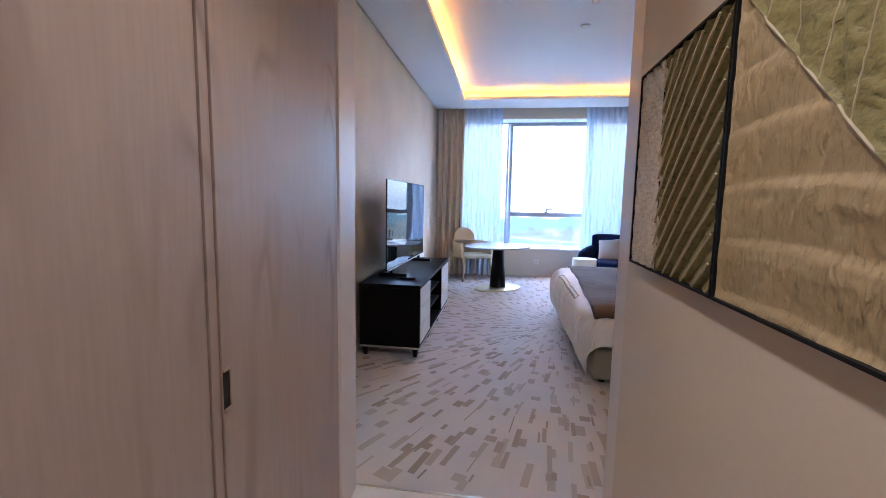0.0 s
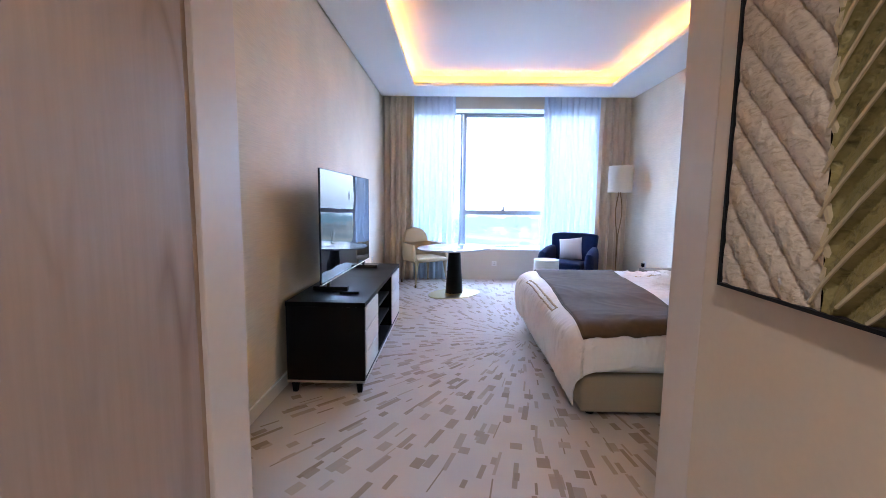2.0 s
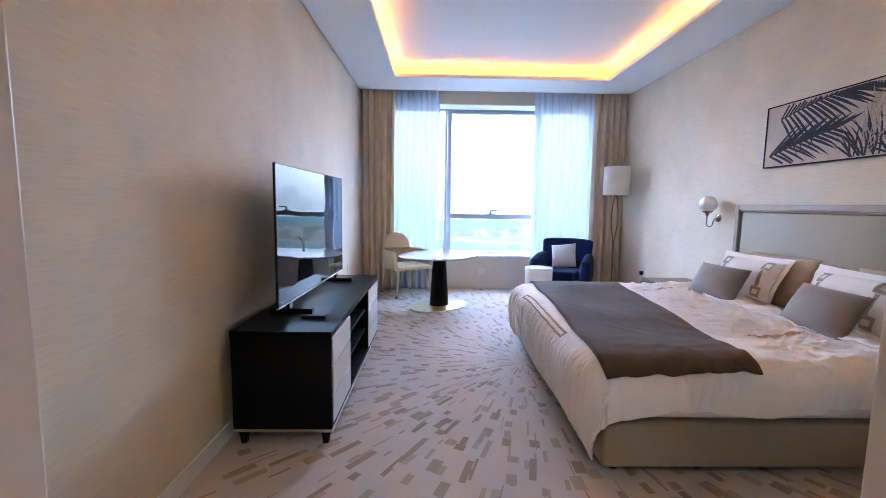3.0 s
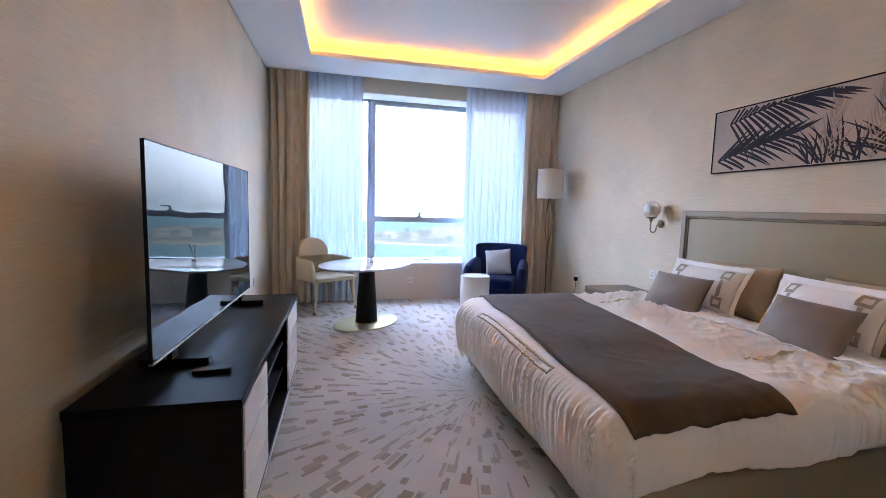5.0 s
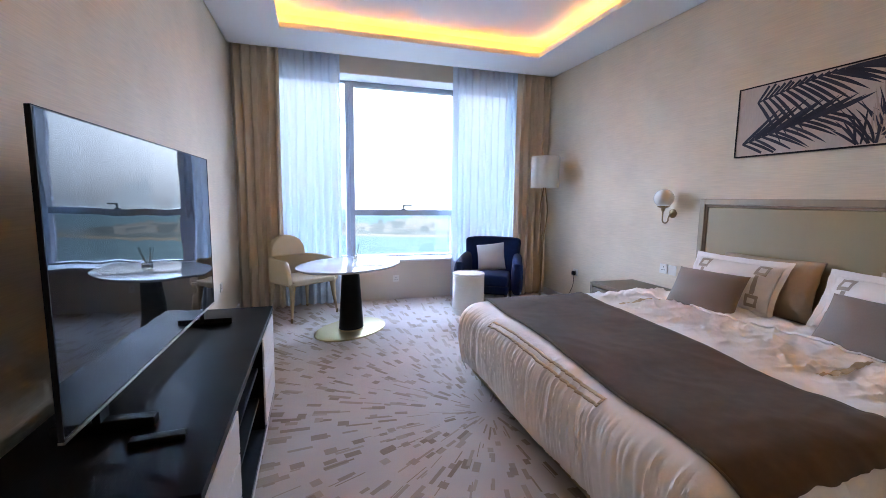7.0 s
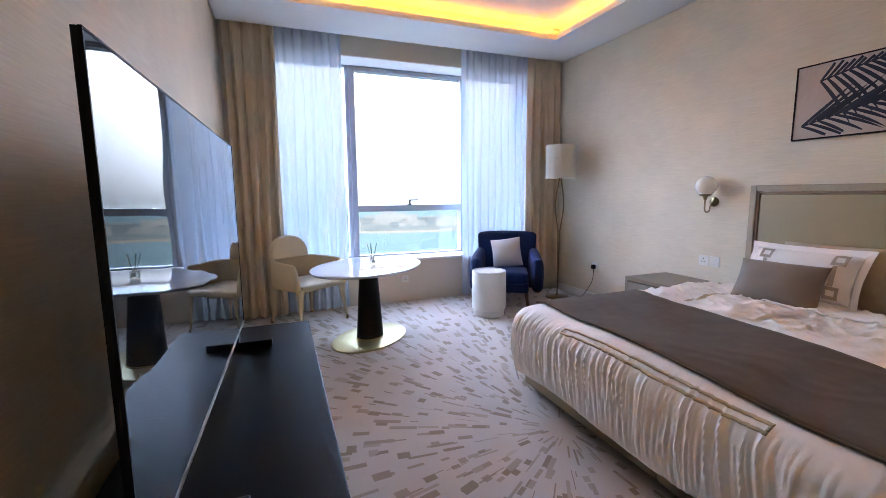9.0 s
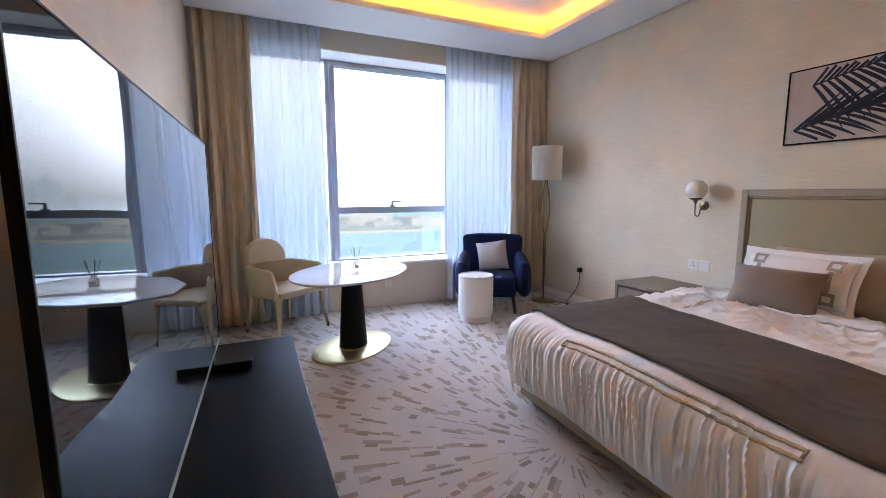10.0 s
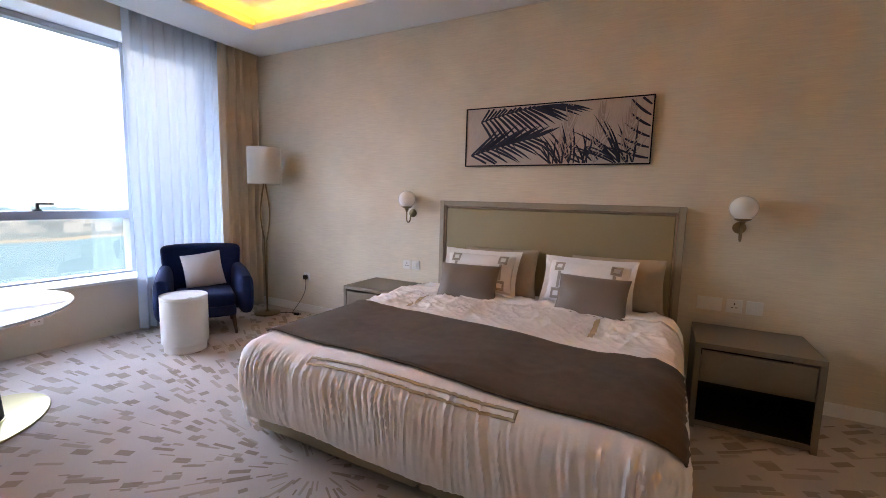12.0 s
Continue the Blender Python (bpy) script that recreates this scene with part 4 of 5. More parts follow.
def runner_hem(x, y, u, v):
    return x + (0.11 - 0.0 * u) * v * (1 - u) + 0.20 * v * u + 0.012 * noise.noise((y * 3, u * 2, 9)), y + 0.012 * noise.noise((x * 9, v, 4))


runner = thing("bed_runner", "dark taupe suede bed runner laid across the foot", "bed runner")
part("cloth", cloth(2.145, 2.92, QY0 - 0.13, QY1 + 0.07, 0.016, lift=0.022, hem=runner_hem), TAUPE, runner, "", True, thick=0.009)
for u, xx in ((0.0, 2.145), (1.0, 2.92)):
    line = []
    for i in range(121):
        v = i / 120
        hx, hy = runner_hem(xx, QY0 - 0.13 + (QY1 - QY0 + 0.20) * v, u, v)
        line.append(drape(hx, hy, 0.022)[0])
    part("stitched_edge", tube(line, 0.006, 8), TAUPE, runner, "rolled stitched edge", True)
single("bottom_sheet", soft_box(3.80, 4.275, BY0 + 0.03, BY1 - 0.03, MZ - 0.015, MZ + 0.02, 0.015), LINEN, "white bottom sheet under the pillows", "bed sheet", True)


def leaning(x, y, z, lean, turn=0.0, roll=0.0):
    """Stands a pillow on its long edge, its face to the foot of the bed."""
    return pose(x, y, z, 0, 0, turn) @ Matrix(((0, 0, -1, 0), (-1, 0, 0, 0), (0, 1, 0, 0), (0, 0, 0, 1))) @ pose(0, 0, 0, -lean, 0, roll)


PZ = MZ + 0.03
for y, s in ((4.80, 1.0), (3.775, 2.0)):
    bm, _ = pillow(0.74, 0.44, 0.17, seed=s, wrinkle=0.018, n=26)
    single("tan_pillow", bm, TAN_PILLOW, "tan satin pillow leaning on the headboard", "pillow", True, m=leaning(4.185, y, PZ + 0.20, 14, 0, 1), group="tan pillows")
for y, s, tn in ((4.93, 5.0, 3), (3.98, 9.0, -3)):
    bm, at = pillow(0.66, 0.36, 0.17, seed=s, flange=0.045, wrinkle=0.018, n=26)
    sh = tagged(new("pillow_sham", mesh("pillow_sham", bm, LINEN, True)), "white pillow with grey-beige square embroidery and a flat border", "pillow", "embroidered pillows")
    sh.matrix_world = leaning(4.02, y, PZ + 0.20, 26, tn, 0)

    def patch(u0, u1, v0, v1, n=8):
        rows = [[Vector(at(u0 + (u1 - u0) * i / n, v0 + (v1 - v0) * j / n, 1)) + Vector((0, 0, 0.003)) for i in range(n + 1)] for j in range(n + 1)]
        return sheet(rows)
    for sx in (-1, 1):
        for r in ((0.62, 0.70, -0.40, 0.40), (0.56, 0.82, 0.42, 0.56), (0.56, 0.82, 0.78, 0.90), (0.56, 0.62, 0.56, 0.78), (0.76, 0.82, 0.56, 0.78), (0.56, 0.82, -0.56, -0.42), (0.56, 0.82, -0.90, -0.78), (0.56, 0.62, -0.78, -0.56), (0.76, 0.82, -0.78, -0.56)):
            part("embroidery", patch(sx * r[0], sx * r[1], r[2], r[3]), TRIM_GREY, sh, "grey-beige embroidered band", True)
for y, s, tn in ((4.92, 13.0, 8), (3.90, 15.0, -4)):
    bm, _ = pillow(0.53, 0.325, 0.15, seed=s)
    single("taupe_cushion", bm, TAUPE_CUSHION, "taupe satin oblong cushion propped on the pillows", "cushion", True, m=leaning(3.76, y, PZ + 0.155, 30, tn, 0), group="taupe cushions")

# ---- nightstands ----


def nightstand(at, label, w, h):
    n = thing("nightstand", label, "nightstand", at, group="nightstands")
    d = 0.56          # w along y, d along x, h upwards; front at x = 0
    part("top", boxes((0, d, 0, w, h - 0.035, h), bevel=0.003), TAUPE_WOOD, n)
    part("side_panel", boxes((0.0, d, 0, 0.035, 0, h - 0.035), bevel=0.002), TAUPE_WOOD, n)
    part("side_panel", boxes((0.0, d, w - 0.035, w, 0, h - 0.035), bevel=0.002), TAUPE_WOOD, n)
    part("bottom", boxes((0.0, d, 0.035, w - 0.035, 0.02, 0.055), bevel=0.002), TAUPE_WOOD, n)
    # shade of the open shelf is put into near-black back and inner faces
    part("back_panel", boxes((d - 0.012, d, 0.035, w - 0.035, 0.055, h - 0.035)), INNER_SHADE, n)
    part("shelf_shade", boxes((0.012, d - 0.012, 0.035, 0.039, 0.059, 0.325), (0.012, d - 0.012, w - 0.039, w - 0.035, 0.059, 0.325), (0.012, d - 0.012, 0.035, w - 0.035, 0.055, 0.059)), INNER_SHADE, n, "near-black faces that stand for shade in the open shelf")
    part("rail", boxes((0.02, d - 0.012, 0.035, w - 0.035, 0.325, 0.345)), TAUPE_WOOD, n)
    dr = part("drawer", boxes((0.004, 0.03, 0.042, w - 0.042, 0.348, h - 0.052), bevel=0.003), TAUPE_WOOD, n)
    part("drawer_panel", boxes((0.0, 0.004, 0.066, w - 0.066, 0.37, h - 0.075), bevel=0.0015), TAUPE_WOOD, dr)
    return n


nightstand((3.80, 5.69, 0), "taupe wooden nightstand with one drawer, nearer the window", 0.66, 0.575)
nightstand((3.665, 2.528, 0), "taupe wooden nightstand with drawer and empty open shelf", 0.68, 0.592)

# ---- wall lamps ----


def sconce(y):
    s = thing("wall_lamp", "brass wall lamp with a white opal glass globe", "wall lamp", (RX, y, 1.33), group="wall lamps beside the bed")
    part("back_plate", lathe([(0.042, 0.0), (0.045, 0.003), (0.045, 0.010), (0.02, 0.020), (0.012, 0.022)], 28), OLD_BRASS, s, "", True, m=pose(0, 0, 0, 0, -90, 0))
    pts = [(-0.02, 0, 0.0), (-0.045, 0, -0.015), (-0.06, 0, -0.05)]
    pts += [(-0.095 + 0.035 * math.cos(a), 0, -0.06 - 0.035 * math.sin(a)) for a in (math.pi * i / 10 for i in range(11))]
    pts += [(-0.13, 0, -0.03), (-0.13, 0, 0.03)]
    part("arm", tube(pts, 0.007, 12), OLD_BRASS, s, "curved brass arm", True)
    part("cup", lathe([(0.012, 0.02), (0.016, 0.035), (0.022, 0.05), (0.05, 0.062), (0.056, 0.07), (0.056, 0.074)], 32), OLD_BRASS, s, "", True, m=pose(-0.13, 0, 0))
    prof = [(0.058, 0.074)] + [(0.092 * math.cos(a), 0.150 + 0.088 * math.sin(a)) for a in (radians(-52 + 142 * i / 18) for i in range(18))] + [(0.004, 0.238)]
    part("globe", lathe(prof, 40), OPAL, s, "white opal glass globe", True, m=pose(-0.13, 0, 0))


sconce(5.87)
sconce(2.95)

# ---- framed palm print over the bed ----
pic = thing("palm_picture", "framed print of dark palm fronds on pinkish ground", "picture", (RX, 3.595, 1.815))
PW, PH = 1.66, 0.552
part("canvas", boxes((-0.028, -0.002, 0.008, PW - 0.008, 0.008, PH - 0.008)), CANVAS, pic)
part("frame", boxes((-0.034, 0, 0, 0.010, 0, PH), (-0.034, 0, PW - 0.010, PW, 0, PH), (-0.034, 0, 0.010, PW - 0.010, 0, 0.010), (-0.034, 0, 0.010, PW - 0.010, PH - 0.010, PH), bevel=0.001), BLACK_METAL, pic, "thin black frame")
# s runs along the print from its window end, v upwards; both in metres


def leaflet(bm, s, v, ang, length, width, k, bend=0.0):
    """A pointed leaf blade lying flat on the print, cut at the frame's edge."""
    n = 7
    lft, rgt = [], []
    for i in range(n + 1):
        u = i / n
        a = ang + bend * u
        cs, cv = s + length * u * math.cos(a), v + length * u * math.sin(a)
        if not (0.014 < cs < PW - 0.014 and 0.014 < cv < PH - 0.014):
            break
        w = width * (math.sin(math.pi * min(1, 0.12 + 0.88 * u)) ** 0.75 + 0.05) * (1 - 0.35 * u)
        off = (-math.sin(a) * w / 2, math.cos(a) * w / 2)
        clip = lambda q: (-0.0285 - 0.00012 * (k % 9), PW - min(max(q[0], 0.012), PW - 0.012), min(max(q[1], 0.012), PH - 0.012))
        lft.append(clip((cs + off[0], cv + off[1])))
        rgt.append(clip((cs - off[0], cv - off[1])))
    if len(lft) < 2:
        return
    lv, rv = [bm.verts.new(p) for p in lft], [bm.verts.new(p) for p in rgt]
    for i in range(len(lv) - 1):
        bm.faces.new((lv[i], lv[i + 1], rv[i + 1], rv[i]))


def frond(s, v, ang, length, bend, leaf, width, spread, sides=(1, -1), step=0.030, seed=1):
    bm = bmesh.new()
    r = random.Random(seed)
    n = int(length / step)
    a, k = ang, 0
    cs, cv = s, v
    for i in range(n):
        u = i / n
        leaflet(bm, cs, cv, a, step * 1.25, 0.010 * (1 - 0.7 * u), k)
        for sd in sides:
            k += 1
            ll = leaf * (1 - 0.55 * u) * r.uniform(0.85, 1.1)
            leaflet(bm, cs, cv, a + sd * radians(spread - 22 * u) + r.uniform(-0.07, 0.07), ll, width, k, -sd * r.uniform(0.1, 0.4))
        cs += step * math.cos(a)
        cv += step * math.sin(a)
        a += bend * step
    return bm


for s0, seed in ((0.95, 11), (1.22, 12), (1.45, 13)):
    part("faded_frond", frond(s0, 0.02, radians(80), 0.5, 0.3, 0.26, 0.012, 38, step=0.045, seed=seed), FADED, pic, "faint printed frond")
r = random.Random(1)
bm = bmesh.new()
for i in range(19):      # a frond along the top whose long blades hang forward
    u = i / 18
    cs, cv = 0.16 + 0.74 * u, 0.42 + 0.11 * math.sin(1.7 * u)
    leaflet(bm, cs, cv, radians(14 - 14 * u), 0.055, 0.016, i + 2)
    leaflet(bm, cs, cv, radians(-50 + 44 * u) + r.uniform(-0.05, 0.05), (0.40 - 0.10 * u) * r.uniform(0.85, 1.05), 0.027, i, -0.12)
    leaflet(bm, cs, cv, radians(48 - 34 * u) + r.uniform(-0.05, 0.05), 0.24, 0.022, i + 4, 0.15)
part("printed_frond", bm, INDIGO, pic)
bm = bmesh.new()
for i in range(14):      # a broader frond that enters low at the window end and rises
    u = i / 13
    cs, cv = 0.013 + 0.66 * u, 0.09 + 0.20 * u - 0.04 * u * u
    leaflet(bm, cs, cv, radians(16 - 6 * u), 0.065, 0.018, i + 1)
    leaflet(bm, cs, cv, radians(40 - 24 * u) + r.uniform(-0.06, 0.06), (0.40 - 0.14 * u) * r.uniform(0.85, 1.1), 0.028, i + 3, 0.05)
    leaflet(bm, cs, cv, radians(-24 + 6 * u) + r.uniform(-0.06, 0.06), (0.34 - 0.10 * u) * r.uniform(0.85, 1.1), 0.024, i, -0.12)
part("printed_frond", bm, INDIGO, pic)
bm = bmesh.new()
for i in range(4):       # low blades from the window end
    leaflet(bm, 0.013, 0.024 + 0.034 * i, radians(1 + 3 * i), r.uniform(0.26, 0.42), 0.026, i + 5, r.uniform(-0.1, 0.05))
for i in range(6):       # broad blades from the window end's edge
    leaflet(bm, 0.013, 0.20 + 0.055 * i, radians(14 + 5 * i), r.uniform(0.30, 0.44), 0.030, i, r.uniform(-0.12, 0.05))
part("printed_frond", bm, INDIGO, pic)
bm = bmesh.new()
for s0, a0, a1, nn, reach in ((0.84, 138, 82, 5, 0.26), (0.93, 130, 76, 6, 0.33), (1.02, 120, 74, 5, 0.36), (1.13, 112, 70, 5, 0.30), (1.40, 152, 96, 8, 0.46), (1.50, 128, 84, 5, 0.34)):
    for i in range(nn):
        leaflet(bm, s0 + r.uniform(-0.03, 0.03), 0.016, radians(a0 + (a1 - a0) * i / (nn - 1)), reach * r.uniform(0.72, 1.05), 0.019, i, r.uniform(0.0, 0.35))
for i in range(10):      # low blades crossing the clump
    leaflet(bm, 1.10 + 0.05 * i, 0.02 + 0.008 * i, radians(150 - 10 * (i % 4)), r.uniform(0.16, 0.26), 0.018, i, 0.25)
part("printed_clump", bm, INDIGO, pic)
bm = bmesh.new()
for i in range(6):       # broad blades from the far edge
    leaflet(bm, 1.640, 0.05 + 0.085 * i, radians(172 - 6 * i), r.uniform(0.20, 0.34), 0.024, i, -0.2)
part("printed_blades", bm, INDIGO, pic)

# ---- switches, sockets, lead ----


def plate(m, w, h, label, kind):
    p = thing("wall_switch" if kind == "switch" else "wall_socket", label, kind)
    p.matrix_world = m
    part("cover", boxes((-0.009, 0, -w / 2, w / 2, -h / 2, h / 2), bevel=0.003), PLATE, p)
    if kind == "switch":
        k = 1 if w < 0.12 else 2
        for i in range(k):
            c = (i - (k - 1) / 2) * w * 0.45
            part("rocker", boxes((-0.013, -0.009, c - 0.016, c + 0.016, -0.024, 0.024), bevel=0.002), PLATE, p)
    elif kind == "socket":
        for y, z, a, b in ((0, 0.018, 0.004, 0.008), (-0.014, -0.010, 0.007, 0.003), (0.014, -0.010, 0.007, 0.003)):
            part("pin_hole", boxes((-0.0098, -0.009, y - a, y + a, z - b, z + b)), PLASTIC_BLACK, p)
    return p


plate(pose(RX, 5.935, 0.763), 0.098, 0.098, "white socket on the wall over the nightstand", "socket")
plate(pose(RX, 5.825, 0.763), 0.098, 0.098, "white light switch on the wall beside the headboard", "switch")
plate(pose(RX, 3.093, 0.724), 0.168, 0.104, "white double light switch on the wall by the headboard", "switch")
plate(pose(RX, 2.928, 0.722), 0.104, 0.104, "white socket on the wall over the nightstand", "socket")
plate(pose(RX, 2.798, 0.722), 0.104, 0.104, "white switch on the wall over the nightstand", "switch")
plate(pose(0, 7.29, 0.505, 0, 0, 180), 0.09, 0.09, "white socket on the wall near the curtain", "socket")
plate(pose(2.05, YN, 0.30, 0, 0, 90), 0.09, 0.09, "cream socket low on the window wall", "socket")
plate(pose(RX, 7.445, 0.465), 0.098, 0.098, "white socket with the floor lamp's plug in it", "socket")
lead = thing("lamp_cord", "black plug and cord of the floor lamp", "power cord", (RX, 7.445, 0.465))
part("plug", boxes((-0.055, -0.0135, -0.024, 0.024, -0.035, 0.020), bevel=0.008), PLASTIC_BLACK, lead)
pts = [(-0.03, 0, -0.03), (-0.032, -0.004, -0.10), (-0.035, 0.01, -0.19), (-0.045, 0.05, -0.28), (-0.06, 0.10, -0.36), (-0.10, 0.13, -0.43), (-0.16, 0.10, -0.459), (-0.19, 0.02, -0.459), (-0.16, -0.04, -0.459), (-0.12, 0.02, -0.459), (-0.16, 0.12, -0.459), (-0.22, 0.22, -0.459), (-0.26, 0.30, -0.457)]
sm = []
for i in range(len(pts) - 1):
    p0, p1, p2, p3 = (Vector(pts[max(0, min(len(pts) - 1, i + d))]) for d in (-1, 0, 1, 2))
    for s in range(6):
        t = s / 6
        sm.append(0.5 * (2 * p1 + (p2 - p0) * t + (2 * p0 - 5 * p1 + 4 * p2 - p3) * t * t + (3 * p1 - p0 - 3 * p2 + p3) * t ** 3))
part("cord", tube(sm, 0.0035, 8), PLASTIC_BLACK, lead, "", True)
part("inline_switch", boxes((-0.205, -0.175, -0.035, 0.035, -0.465, -0.440), bevel=0.006), PLASTIC_BLACK, lead, "black inline foot switch")

# ---- ceiling devices ----
det = thing("smoke_detector", "small white disc detector on the ceiling", "detector", (2.2, 4.97, HC))
part("disc", lathe([(0.052, 0.0), (0.052, -0.010), (0.040, -0.020), (0.012, -0.024)], 32), WHITE_PAINT, det, "", True)
spk = thing("ceiling_sensor", "white cylindrical sensor under the ceiling", "sensor", (2.17, 4.25, HC))
part("rose", lathe([(0.055, 0.0), (0.055, -0.012), (0.045, -0.016)], 32), WHITE_PAINT, spk, "", True)
part("head", lathe([(0.032, -0.016), (0.036, -0.02), (0.036, -0.075), (0.028, -0.085)], 32), PLATE, spk, "", True)

# ---- corridor: wardrobes, art, downlight ----
w = thing("wardrobe", "pale oak built-in wardrobe with flush sliding doors", "wardrobe", (0.58, 0.017, 0))
part("door", boxes((0.02, 0.118, 0.828, 1.578, 0.01, 2.60), bevel=0.002), OAK, w)
part("door", boxes((0.0, 0.112, -1.54, 0.786, 0.01, 2.60), bevel=0.002), OAK, w)
# near-black block behind the strip paints the shade of both gaps
part("gap_shade", boxes((0.0, 0.098, 0.786, 0.828, 0.012, 2.598)), INNER_SHADE, w, "near-black filler for the shade in the gaps beside the strip")
part("edge_strip", boxes((0.0985, 0.115, 0.792, 0.8215, 0.01, 2.60), bevel=0.0015), OAK, w, "narrow oak strip between the doors")
# nearly flush box, coloured dark as the shade of a recess
part("pull_shade", boxes((0.104, 0.1186, 0.8285, 0.8535, 0.925, 1.024)), INNER_SHADE, w, "flat dark block that stands for the shaded finger pull")
part("pull_rim", boxes((0.112, 0.122, 0.8535, 0.857, 0.919, 1.030), (0.112, 0.122, 0.8285, 0.8535, 1.024, 1.030), (0.112, 0.122, 0.8285, 0.8535, 0.919, 0.925)), OAK_EDGE, w)


def relief(y0, y1, z0, z1, height, edges, n=170, m_=130):
    """A relief panel between the two edges (u at each height v); the front faces the corridor."""
    rows = []
    for i in range(m_ + 1):
        v = i / m_
        a, b = edges(v)
        flat = [min(1.0, 0.25 + min(u - a, b - u) / 0.03) for u in (a + (b - a) * j / n for j in range(n + 1))]
        rows.append([(0.008 - height(u, v) * k - 0.026 * (1 - k), y0 + (y1 - y0) * u, z0 + (z1 - z0) * v) for u, k in zip((a + (b - a) * j / n for j in range(n + 1)), flat)])
    return sheet(rows)


def art(name, label, y0, y1, z0, z1, split, h_a, h_b, mat_a, mat_b, veins):
    a = thing(name, label, "wall art", (DX1, 0, 0), group="leaf reliefs in the corridor")
    part("frame", boxes((-0.0235, 0, y0, y0 + 0.005, z0, z1), (-0.0235, 0, y1 - 0.007, y1, z0, z1), (-0.0235, 0, y0 + 0.007, y1 - 0.007, z0, z0 + 0.007), (-0.0235, 0, y0 + 0.007, y1 - 0.007, z1 - 0.007, z1)), BLACK_METAL, a, "thin black metal frame")
    part("backing", boxes((-0.004, 0, y0 + 0.007, y1 - 0.007, z0 + 0.007, z1 - 0.007)), BLACK_METAL, a)
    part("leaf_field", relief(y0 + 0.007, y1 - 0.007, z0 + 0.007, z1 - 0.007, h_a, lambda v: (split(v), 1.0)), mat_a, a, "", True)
    for rad, line in veins:
        pts = []
        for u, v in line:
            if 0.003 < u < 0.997 and 0.003 < v < 0.997:
                pts.append((0.008 - h_b(u, v), y0 + 0.007 + (y1 - y0 - 0.014) * u, z0 + 0.007 + (z1 - z0 - 0.014) * v))
        if len(pts) > 2:
            part("vein", tube(pts, rad, 6), LEAF_VEIN, a, "pale raised vein", True)
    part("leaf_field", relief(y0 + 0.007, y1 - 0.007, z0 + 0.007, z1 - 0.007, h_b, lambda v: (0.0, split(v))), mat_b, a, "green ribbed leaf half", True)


def ridge(q, sharp=0.7):
    f = q - math.floor(q)
    return f / sharp if f < sharp else (1 - f) / (1 - sharp)


def rib(u, v):
    """The green half: ribs that climb from the midrib, each overlapping the next."""
    return ridge(9.5 * (v - 0.95 * max(0.0, 0.63 - u) ** 0.85), 0.16)


# u runs along y away from the viewer's end (1 at the doorway), v upwards
art("leaf_relief", "framed relief of a leaf, pale and dark green halves", 0.956, 1.602, 1.253, 1.935,
    lambda v: 0.60 + 0.06 * v,
    lambda u, v: 0.016 + 0.012 * abs(math.sin(math.pi * (v * 8.0 - (u - 0.64) * 9.0 + 1.2 * (u - 0.64) ** 2))) ** 0.6 + 0.003 * noise.noise((u * 46, v * 30, 1)),
    lambda u, v: 0.012 + 0.017 * rib(u, v) + 0.0015 * noise.noise((u * 26, v * 30, 5)),
    LEAF_PALE, LEAF_GREEN,
    [(0.006, [(0.60 + 0.06 * i / 24, i / 24) for i in range(25)])] + [(0.0032, [(0.63 - 0.63 * i / 24, (c + 0.16) / 9.5 + 0.95 * (0.63 * i / 24) ** 0.85) for i in range(25)]) for c in range(-5, 10)])
art("leaf_relief", "framed relief of an ochre leaf with a green corner", 0.285, 0.952, 1.253, 1.935,
    lambda v: max(0.002, 1 - (1 - v) / 0.97),
    lambda u, v: 0.015 + 0.0065 * ridge(v * 5.6 + 0.9 * (u - 0.5) ** 2 - u * 0.35, 0.86) + 0.0055 * (1 - abs(noise.noise((u * 46 + 6 * v, v * 13, 2)))) ** 3 * ridge(v * 5.6 + 0.9 * (u - 0.5) ** 2 - u * 0.35, 0.6) + 0.003 * noise.noise((u * 9, v * 11, 6)),
    lambda u, v: 0.017 + 0.009 * ridge(u * 7 - v * 1.2, 0.8) + 0.003 * noise.noise((u * 30, v * 30, 9)),
    LEAF_OCHRE, LEAF_GREEN,
    [(0.0035, [(1 - i / 24, 1 - 0.97 * i / 24) for i in range(25)])] + [(0.0018, [(0.96 - 0.12 * k - 0.06 * i / 24, 1 - 0.97 * (0.04 + 0.12 * k) * (1 - i / 24)) for i in range(25)]) for k in range(8)])

for y in (0.55, -0.75):
    dl = thing("downlight", "small round recessed downlight in the corridor ceiling", "ceiling light", (1.32, y, 2.62), group="corridor downlights")
    part("ring", lathe([(0.055, 0.0), (0.055, -0.004), (0.045, -0.006)], 32), WHITE_PAINT, dl, "", True)
    part("lens", lathe([(0.042, -0.0065), (0.042, -0.0085), (0.03, -0.009)], 32), LAMP_LED, dl, "", True)
    lamp = new("downlight_lamp", bpy.data.lights.new("downlight_lamp", "SPOT"))
    lamp.data.energy, lamp.data.color, lamp.data.spot_size, lamp.data.spot_blend, lamp.data.shadow_soft_size = 0.52, (1.0, 0.87, 0.79), radians(130), 0.8, 0.05
    lamp.matrix_world = look((1.32, y, 2.60), (1.32, y, 0))

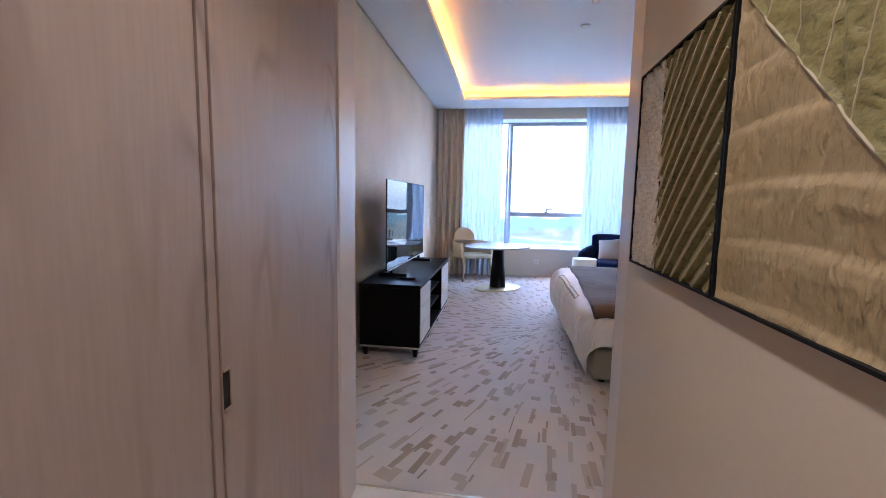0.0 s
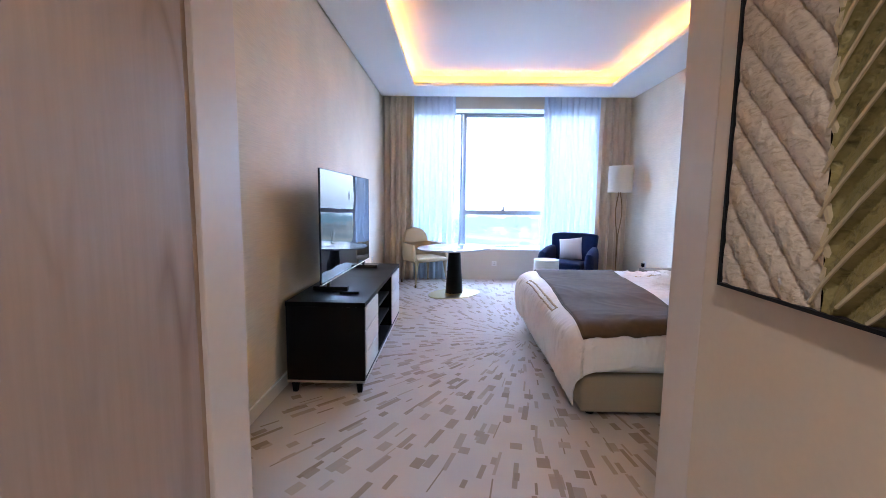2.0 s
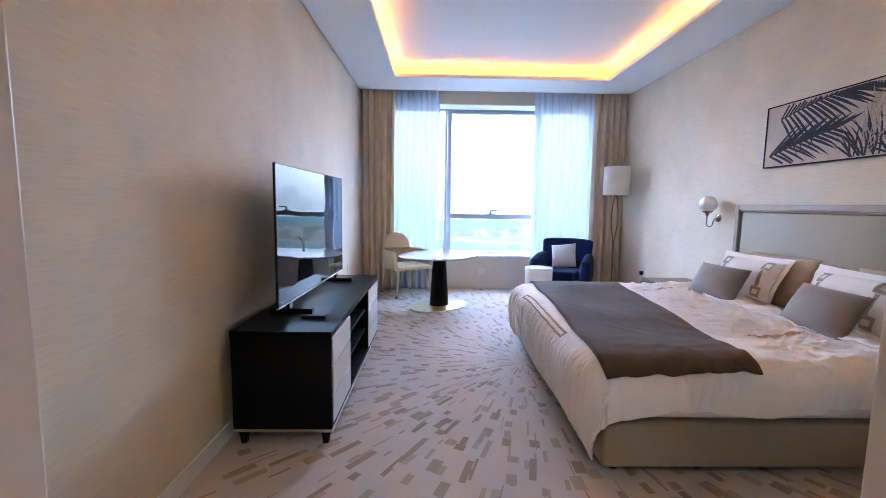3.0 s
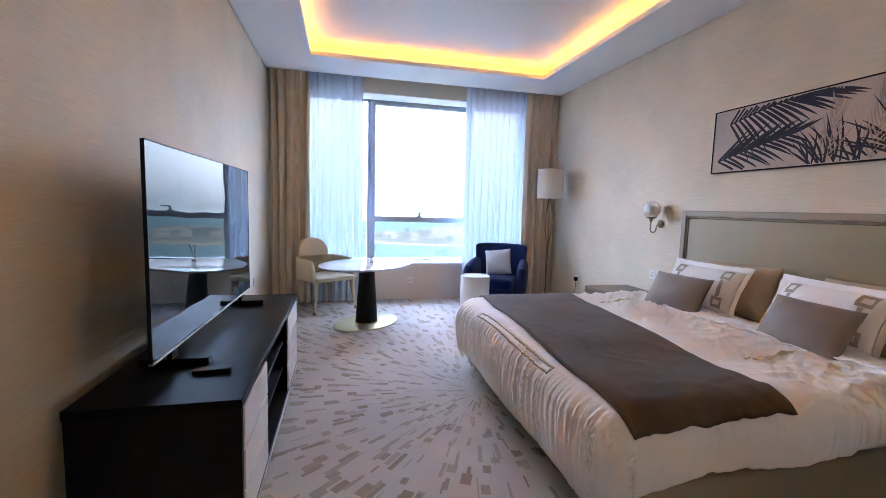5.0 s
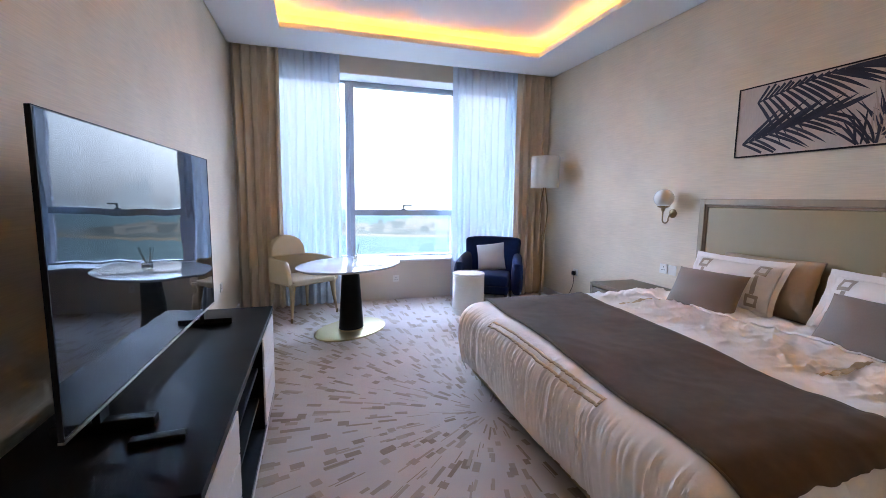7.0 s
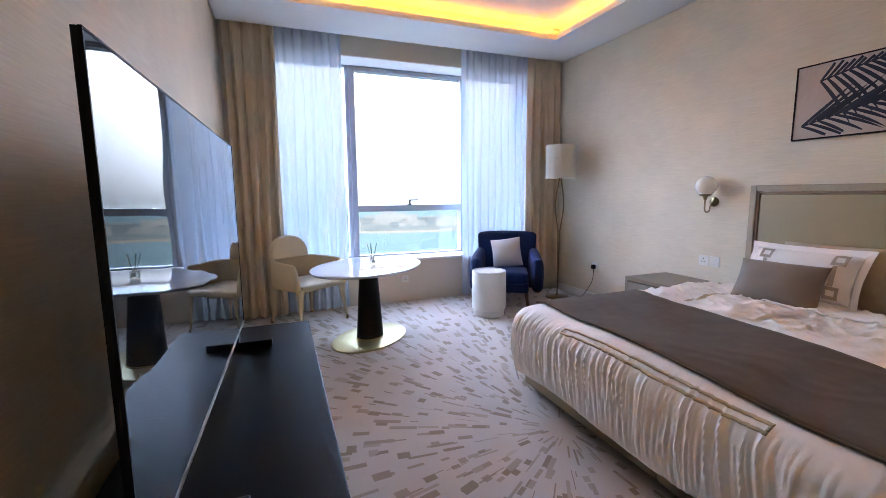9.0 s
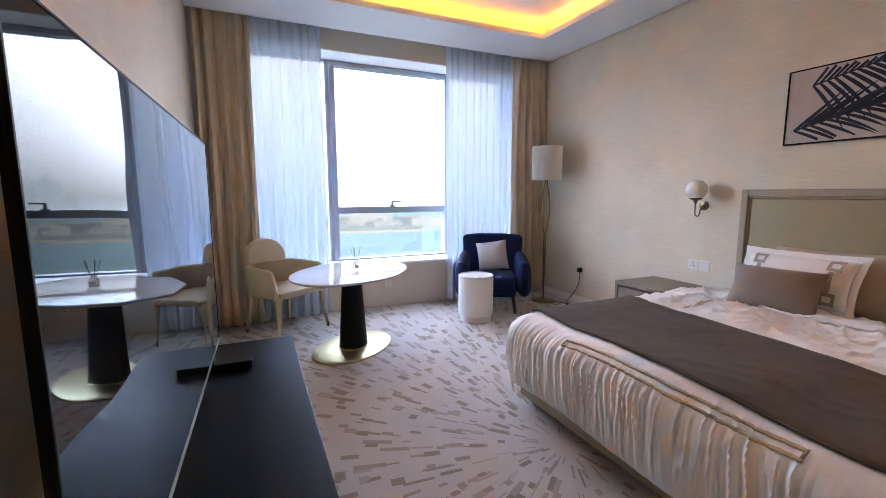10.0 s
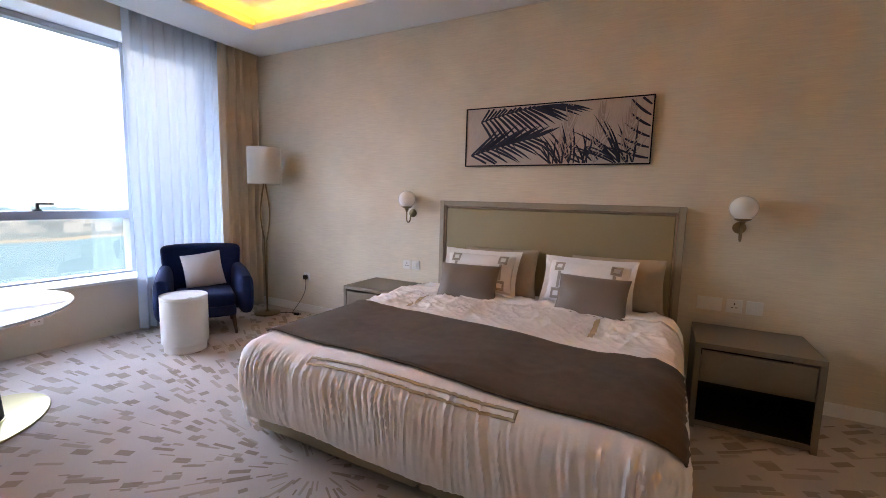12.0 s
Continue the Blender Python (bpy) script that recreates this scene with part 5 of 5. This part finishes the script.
# ---- carpet flecks: short bars fanning out from a point by the bed's foot ----
FC = Vector((2.08, 5.05))
rng = random.Random(21)
verts, faces = [], []
cells = {}
for k in range(9000):
    x, y = rng.uniform(0.03, RX - 0.03), rng.uniform(1.90, 8.40)
    d = Vector((x, y)) - FC
    r = d.length
    if r < 0.12 or rng.random() > 0.85:
        continue
    size = 0.72 + 0.48 * min(1.0, r / 2.2)
    slim = 0.45 + 0.55 * min(1.0, r / 1.1)
    cell = (int(x / 0.12), int(y / 0.12))
    near = [c for i in (-1, 0, 1) for j in (-1, 0, 1) for c in cells.get((cell[0] + i, cell[1] + j), ())]
    if any((c[0] - x) ** 2 + (c[1] - y) ** 2 < (0.085 * size * slim + 0.022) ** 2 for c in near):
        continue
    cells.setdefault(cell, []).append((x, y))
    a = math.atan2(d.y, d.x) + rng.uniform(-0.06, 0.06)
    ca, sa = math.cos(a), math.sin(a)
    tone = rng.random()
    for q in range(rng.choice((1, 1, 2, 2, 3))):
        ln = size * rng.choice((0.055, 0.075, 0.10, 0.14, 0.18))
        wd = size * rng.choice((0.012, 0.024, 0.038, 0.05, 0.06)) * (0.6 if ln > 0.12 else 1) * slim
        ox, oy = rng.uniform(-0.045, 0.045) * size, rng.uniform(-0.03, 0.03) * size
        z = 0.0010 + 0.0009 * q + 0.0003 * (len(cells) % 3)
        i = len(verts)
        ok = True
        quad = []
        for px, py in ((ox - ln / 2, oy - wd / 2), (ox + ln / 2, oy - wd / 2), (ox + ln / 2, oy + wd / 2), (ox - ln / 2, oy + wd / 2)):
            gx, gy = x + px * ca - py * sa, y + px * sa + py * ca
            ok = ok and 0.02 < gx < RX - 0.02 and 1.88 < gy < 8.41
            quad.append((gx, gy, z))
        if ok:
            verts += quad
            faces.append((i, i + 1, i + 2, i + 3))
me = bpy.data.meshes.new("carpet_flecks")
me.from_pydata(verts, [], faces)
me.materials.append(CARPET_FLECK)
tagged(new("carpet_flecks", me), "brown and grey flecks woven into the carpet", "carpet pattern", kind="stuff")
